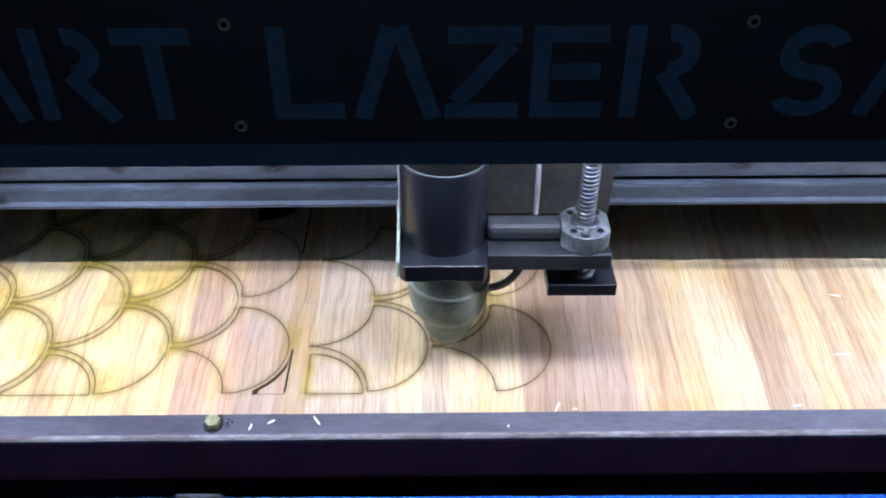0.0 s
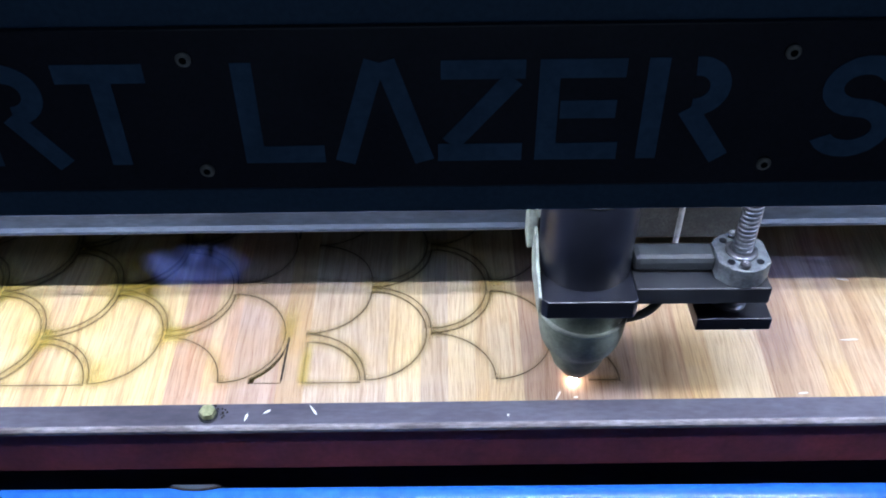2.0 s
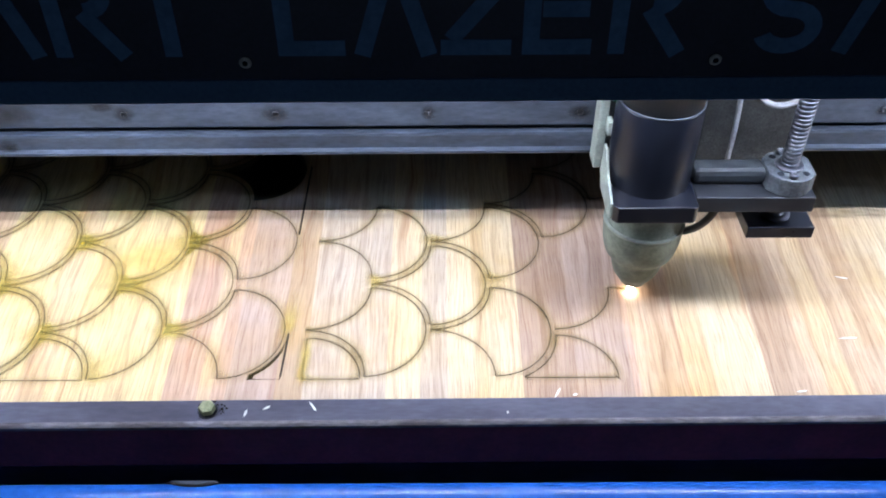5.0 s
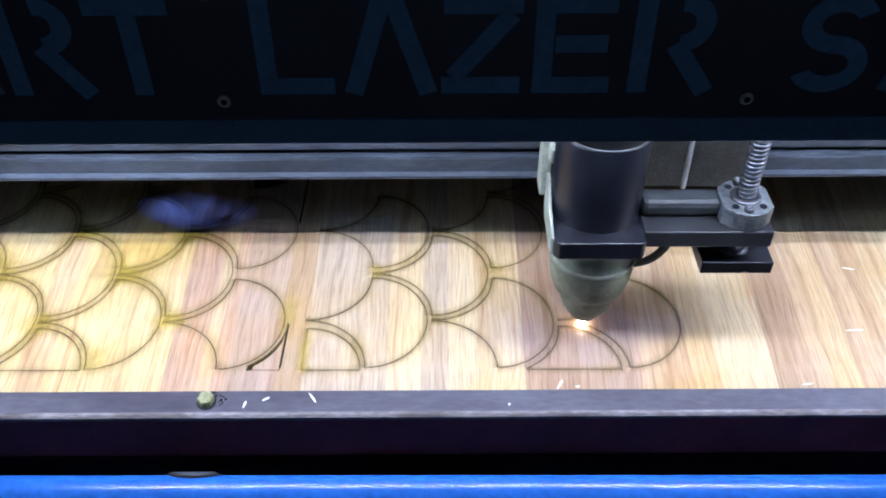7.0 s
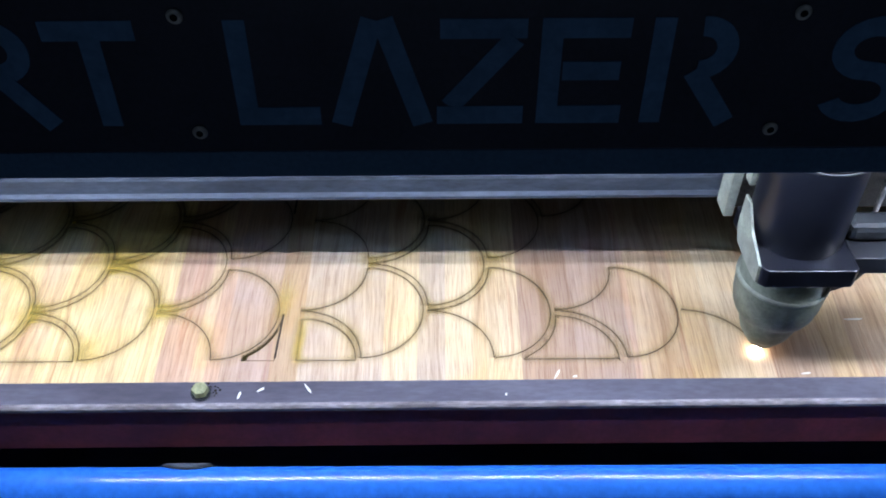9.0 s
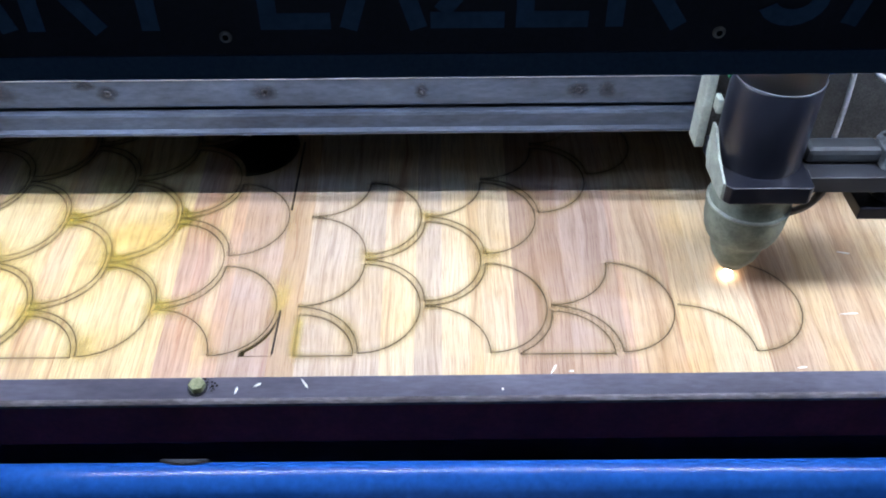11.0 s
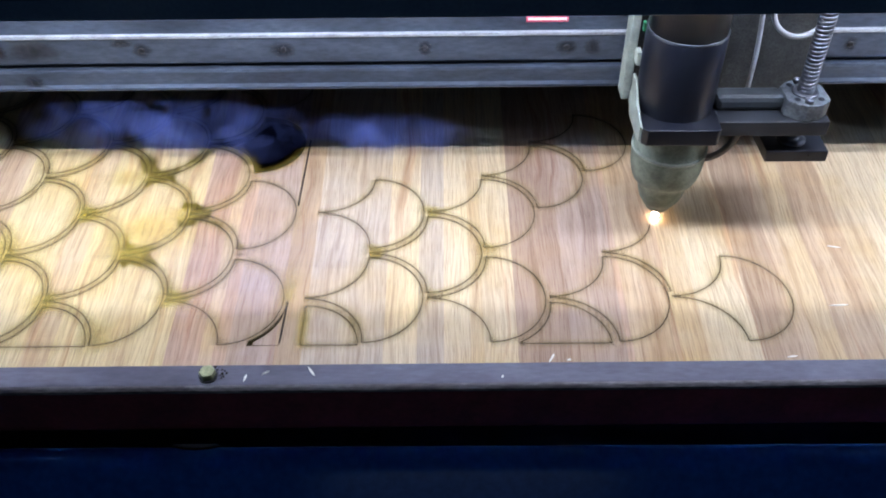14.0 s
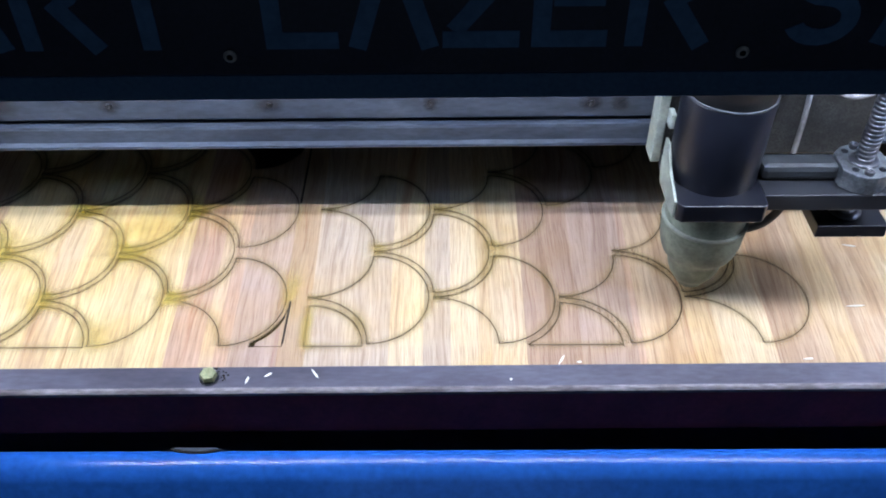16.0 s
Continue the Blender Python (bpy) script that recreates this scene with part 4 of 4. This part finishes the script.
# each cloud: size, kind, and where it drifts (seconds, x, y, z); it waits under the bed and leaves behind the beam
CLOUDS = [
    (0.13, 0.056, SMOKE, 1, -38, [(1.15, -0.210, 0.065, 0.083), (1.5, -0.240, 0.060, 0.086), (2, -0.280, 0.063, 0.086)]),
    (0.33, 0.077, SMOKE, 2, -38, [(2.9, -0.180, 0.100, 0.087), (3.5, -0.245, 0.118, 0.093), (3.8, -0.275, 0.120, 0.093), (4.1, -0.300, 0.130, 0.093)]),
    (0.11, 0.048, SMOKE, 3, -38, [(7, -0.280, 0.115, 0.087), (7.5, -0.318, 0.120, 0.089), (7.9, -0.350, 0.120, 0.087)]),
    (0.16, 0.069, SMOKE, 4, -38, [(9.7, -0.140, 0.085, 0.087), (10, -0.164, 0.116, 0.092), (10.4, -0.200, 0.145, 0.093)]),
    (0.15, 0.061, SMOKE, 5, -38, [(9.7, -0.010, 0.085, 0.083), (10, -0.043, 0.116, 0.088), (10.4, -0.090, 0.145, 0.091)]),
    (0.19, 0.061, SMOKE, 14, -38, [(9.7, 0.105, 0.085, 0.083), (10, 0.072, 0.116, 0.088), (10.4, 0.025, 0.145, 0.091)]),
    (0.26, 0.126, SMOKE, 6, -38, [(10.18, 0.035, 0.118, 0.112), (10.25, 0.030, 0.119, 0.118), (10.6, -0.030, 0.140, 0.127)]),
    (0.15, 0.096, SMOKE, 7, -38, [(12.7, -0.010, 0.170, 0.087), (13, -0.035, 0.191, 0.096), (13.3, -0.070, 0.200, 0.093)]),
    (0.19, 0.077, SMOKE, 8, -38, [(13.3, -0.180, 0.191, 0.083), (13.5, -0.203, 0.196, 0.086), (13.75, -0.240, 0.215, 0.084)]),
    (0.34, 0.092, SMOKE, 9, -38, [(13.8, -0.290, 0.233, 0.082), (14, -0.318, 0.245, 0.082), (14.25, -0.360, 0.245, 0.082)]),
    (0.2, 0.056, SMOKE, 10, -38, [(13.8, -0.075, 0.233, 0.068), (14, -0.097, 0.245, 0.070), (14.25, -0.130, 0.245, 0.070)]),
    (0.31, 0.092, SMOKE, 11, -38, [(14.3, -0.100, 0.243, 0.084), (14.5, -0.126, 0.243, 0.085), (14.75, -0.160, 0.220, 0.086)]),
    (0.24, 0.140, SMOKE, 12, -38, [(14.3, 0.010, 0.225, 0.130), (14.5, -0.013, 0.222, 0.136), (14.75, -0.040, 0.190, 0.134)]),
    (0.18, 0.069, SMOKE, 13, -38, [(14.85, -0.220, 0.205, 0.087), (15, -0.240, 0.191, 0.089), (15.35, -0.270, 0.155, 0.087)]),
    (0.22, 0.170, HAZE, 20, -62, [(1.7, 0.250, 0.050, 0.030), (2, 0.262, 0.048, 0.030), (2.5, 0.280, 0.060, 0.030)]),
    (0.34, 0.200, HAZE, 21, -62, [(2.7, -0.230, 0.030, 0.030), (3, -0.252, 0.030, 0.030), (3.5, -0.270, 0.060, 0.030)]),
    (0.28, 0.160, HAZE, 22, -62, [(6.6, 0.130, 0.000, 0.022), (7, 0.132, 0.002, 0.022), (7.3, 0.120, 0.020, 0.025)]),
    (0.26, 0.200, HAZE, 23, -62, [(9.7, 0.290, 0.020, 0.028), (10, 0.280, 0.022, 0.028), (10.6, 0.250, 0.050, 0.030)]),
    (0.28, 0.170, HAZE, 24, -62, [(12.3, 0.150, 0.005, 0.022), (12.6, 0.144, 0.005, 0.022), (13.1, 0.100, 0.030, 0.025)]),
    (0.36, 0.240, HAZE, 25, -62, [(13.2, -0.120, 0.034, 0.030), (13.5, -0.135, 0.036, 0.030), (13.9, -0.170, 0.060, 0.030)]),
    (0.26, 0.240, HAZE, 26, -62, [(13.85, -0.210, 0.080, 0.030), (14.1, -0.218, 0.090, 0.030), (14.6, -0.240, 0.120, 0.030)]),
]
clouds = []
for w, h, mat, seed, tilt, way in CLOUDS:
    thing = smoke_cloud("smoke_cloud", w, h, mat, seed, "blue drifting smoke cloud under the gantry beam", 3) if mat is SMOKE else smoke_cloud("haze", w, h, mat, seed, "thin violet haze over the laminate board", 1)
    clouds.append((thing, tilt, way))

FIRE = [(0.0, 0.72, False), (0.72, 3.3, True), (3.3, 3.52, False), (3.52, 7.3, True), (7.3, 8.2, False), (8.2, 11.75, True), (11.75, 12.2, False), (12.2, 15.8, True), (15.8, 16.0, False)]


def motions():
    # the gantry hangs a third of a degree out of level
    walk(gantry_top, [(t, pose(0.0012, y, 0, 0, -0.35, 0)) for t, x, y in HEAD])
    walk(head_top, [(t, pose(x, y, 0)) for t, x, y in HEAD])
    rows = []
    for t0, t1, on in FIRE:
        z = 0.002 if on else 0.030
        ts = [t0 + (0.04 if t0 > 0 else 0)] + [t for t, _, _ in HEAD if t0 + 0.08 < t < t1 - 0.08] + [t1 - (0.04 if t1 < 16 else 0)]
        rows += [(t, pose(*head_at(t), z)) for t in ts]
    walk(spot, rows)
    for cloud, tilt, way in clouds:
        t, x, y, z = way[0]
        rows = [(0, pose(x, y, -0.130, tilt)), (t - 0.15, pose(x, y, -0.130, tilt))]
        rows += [(t, pose(x, y, z, tilt)) for t, x, y, z in way]
        t, x, y, z = way[-1]
        rows += [(t + 0.3, pose(x - 0.04, y + 0.05, -0.130, tilt)), (16, pose(x - 0.04, y + 0.05, -0.130, tilt))]
        walk(cloud, rows)
    for line, t in cut_lines:
        down, up = pose(0, 0, -0.004), pose(0, 0, 0.0006)
        walk(line, [(0, down), (max(0.05, t - 0.05), down), (min(15.95, t + 0.08), up), (16, up)])


motions()
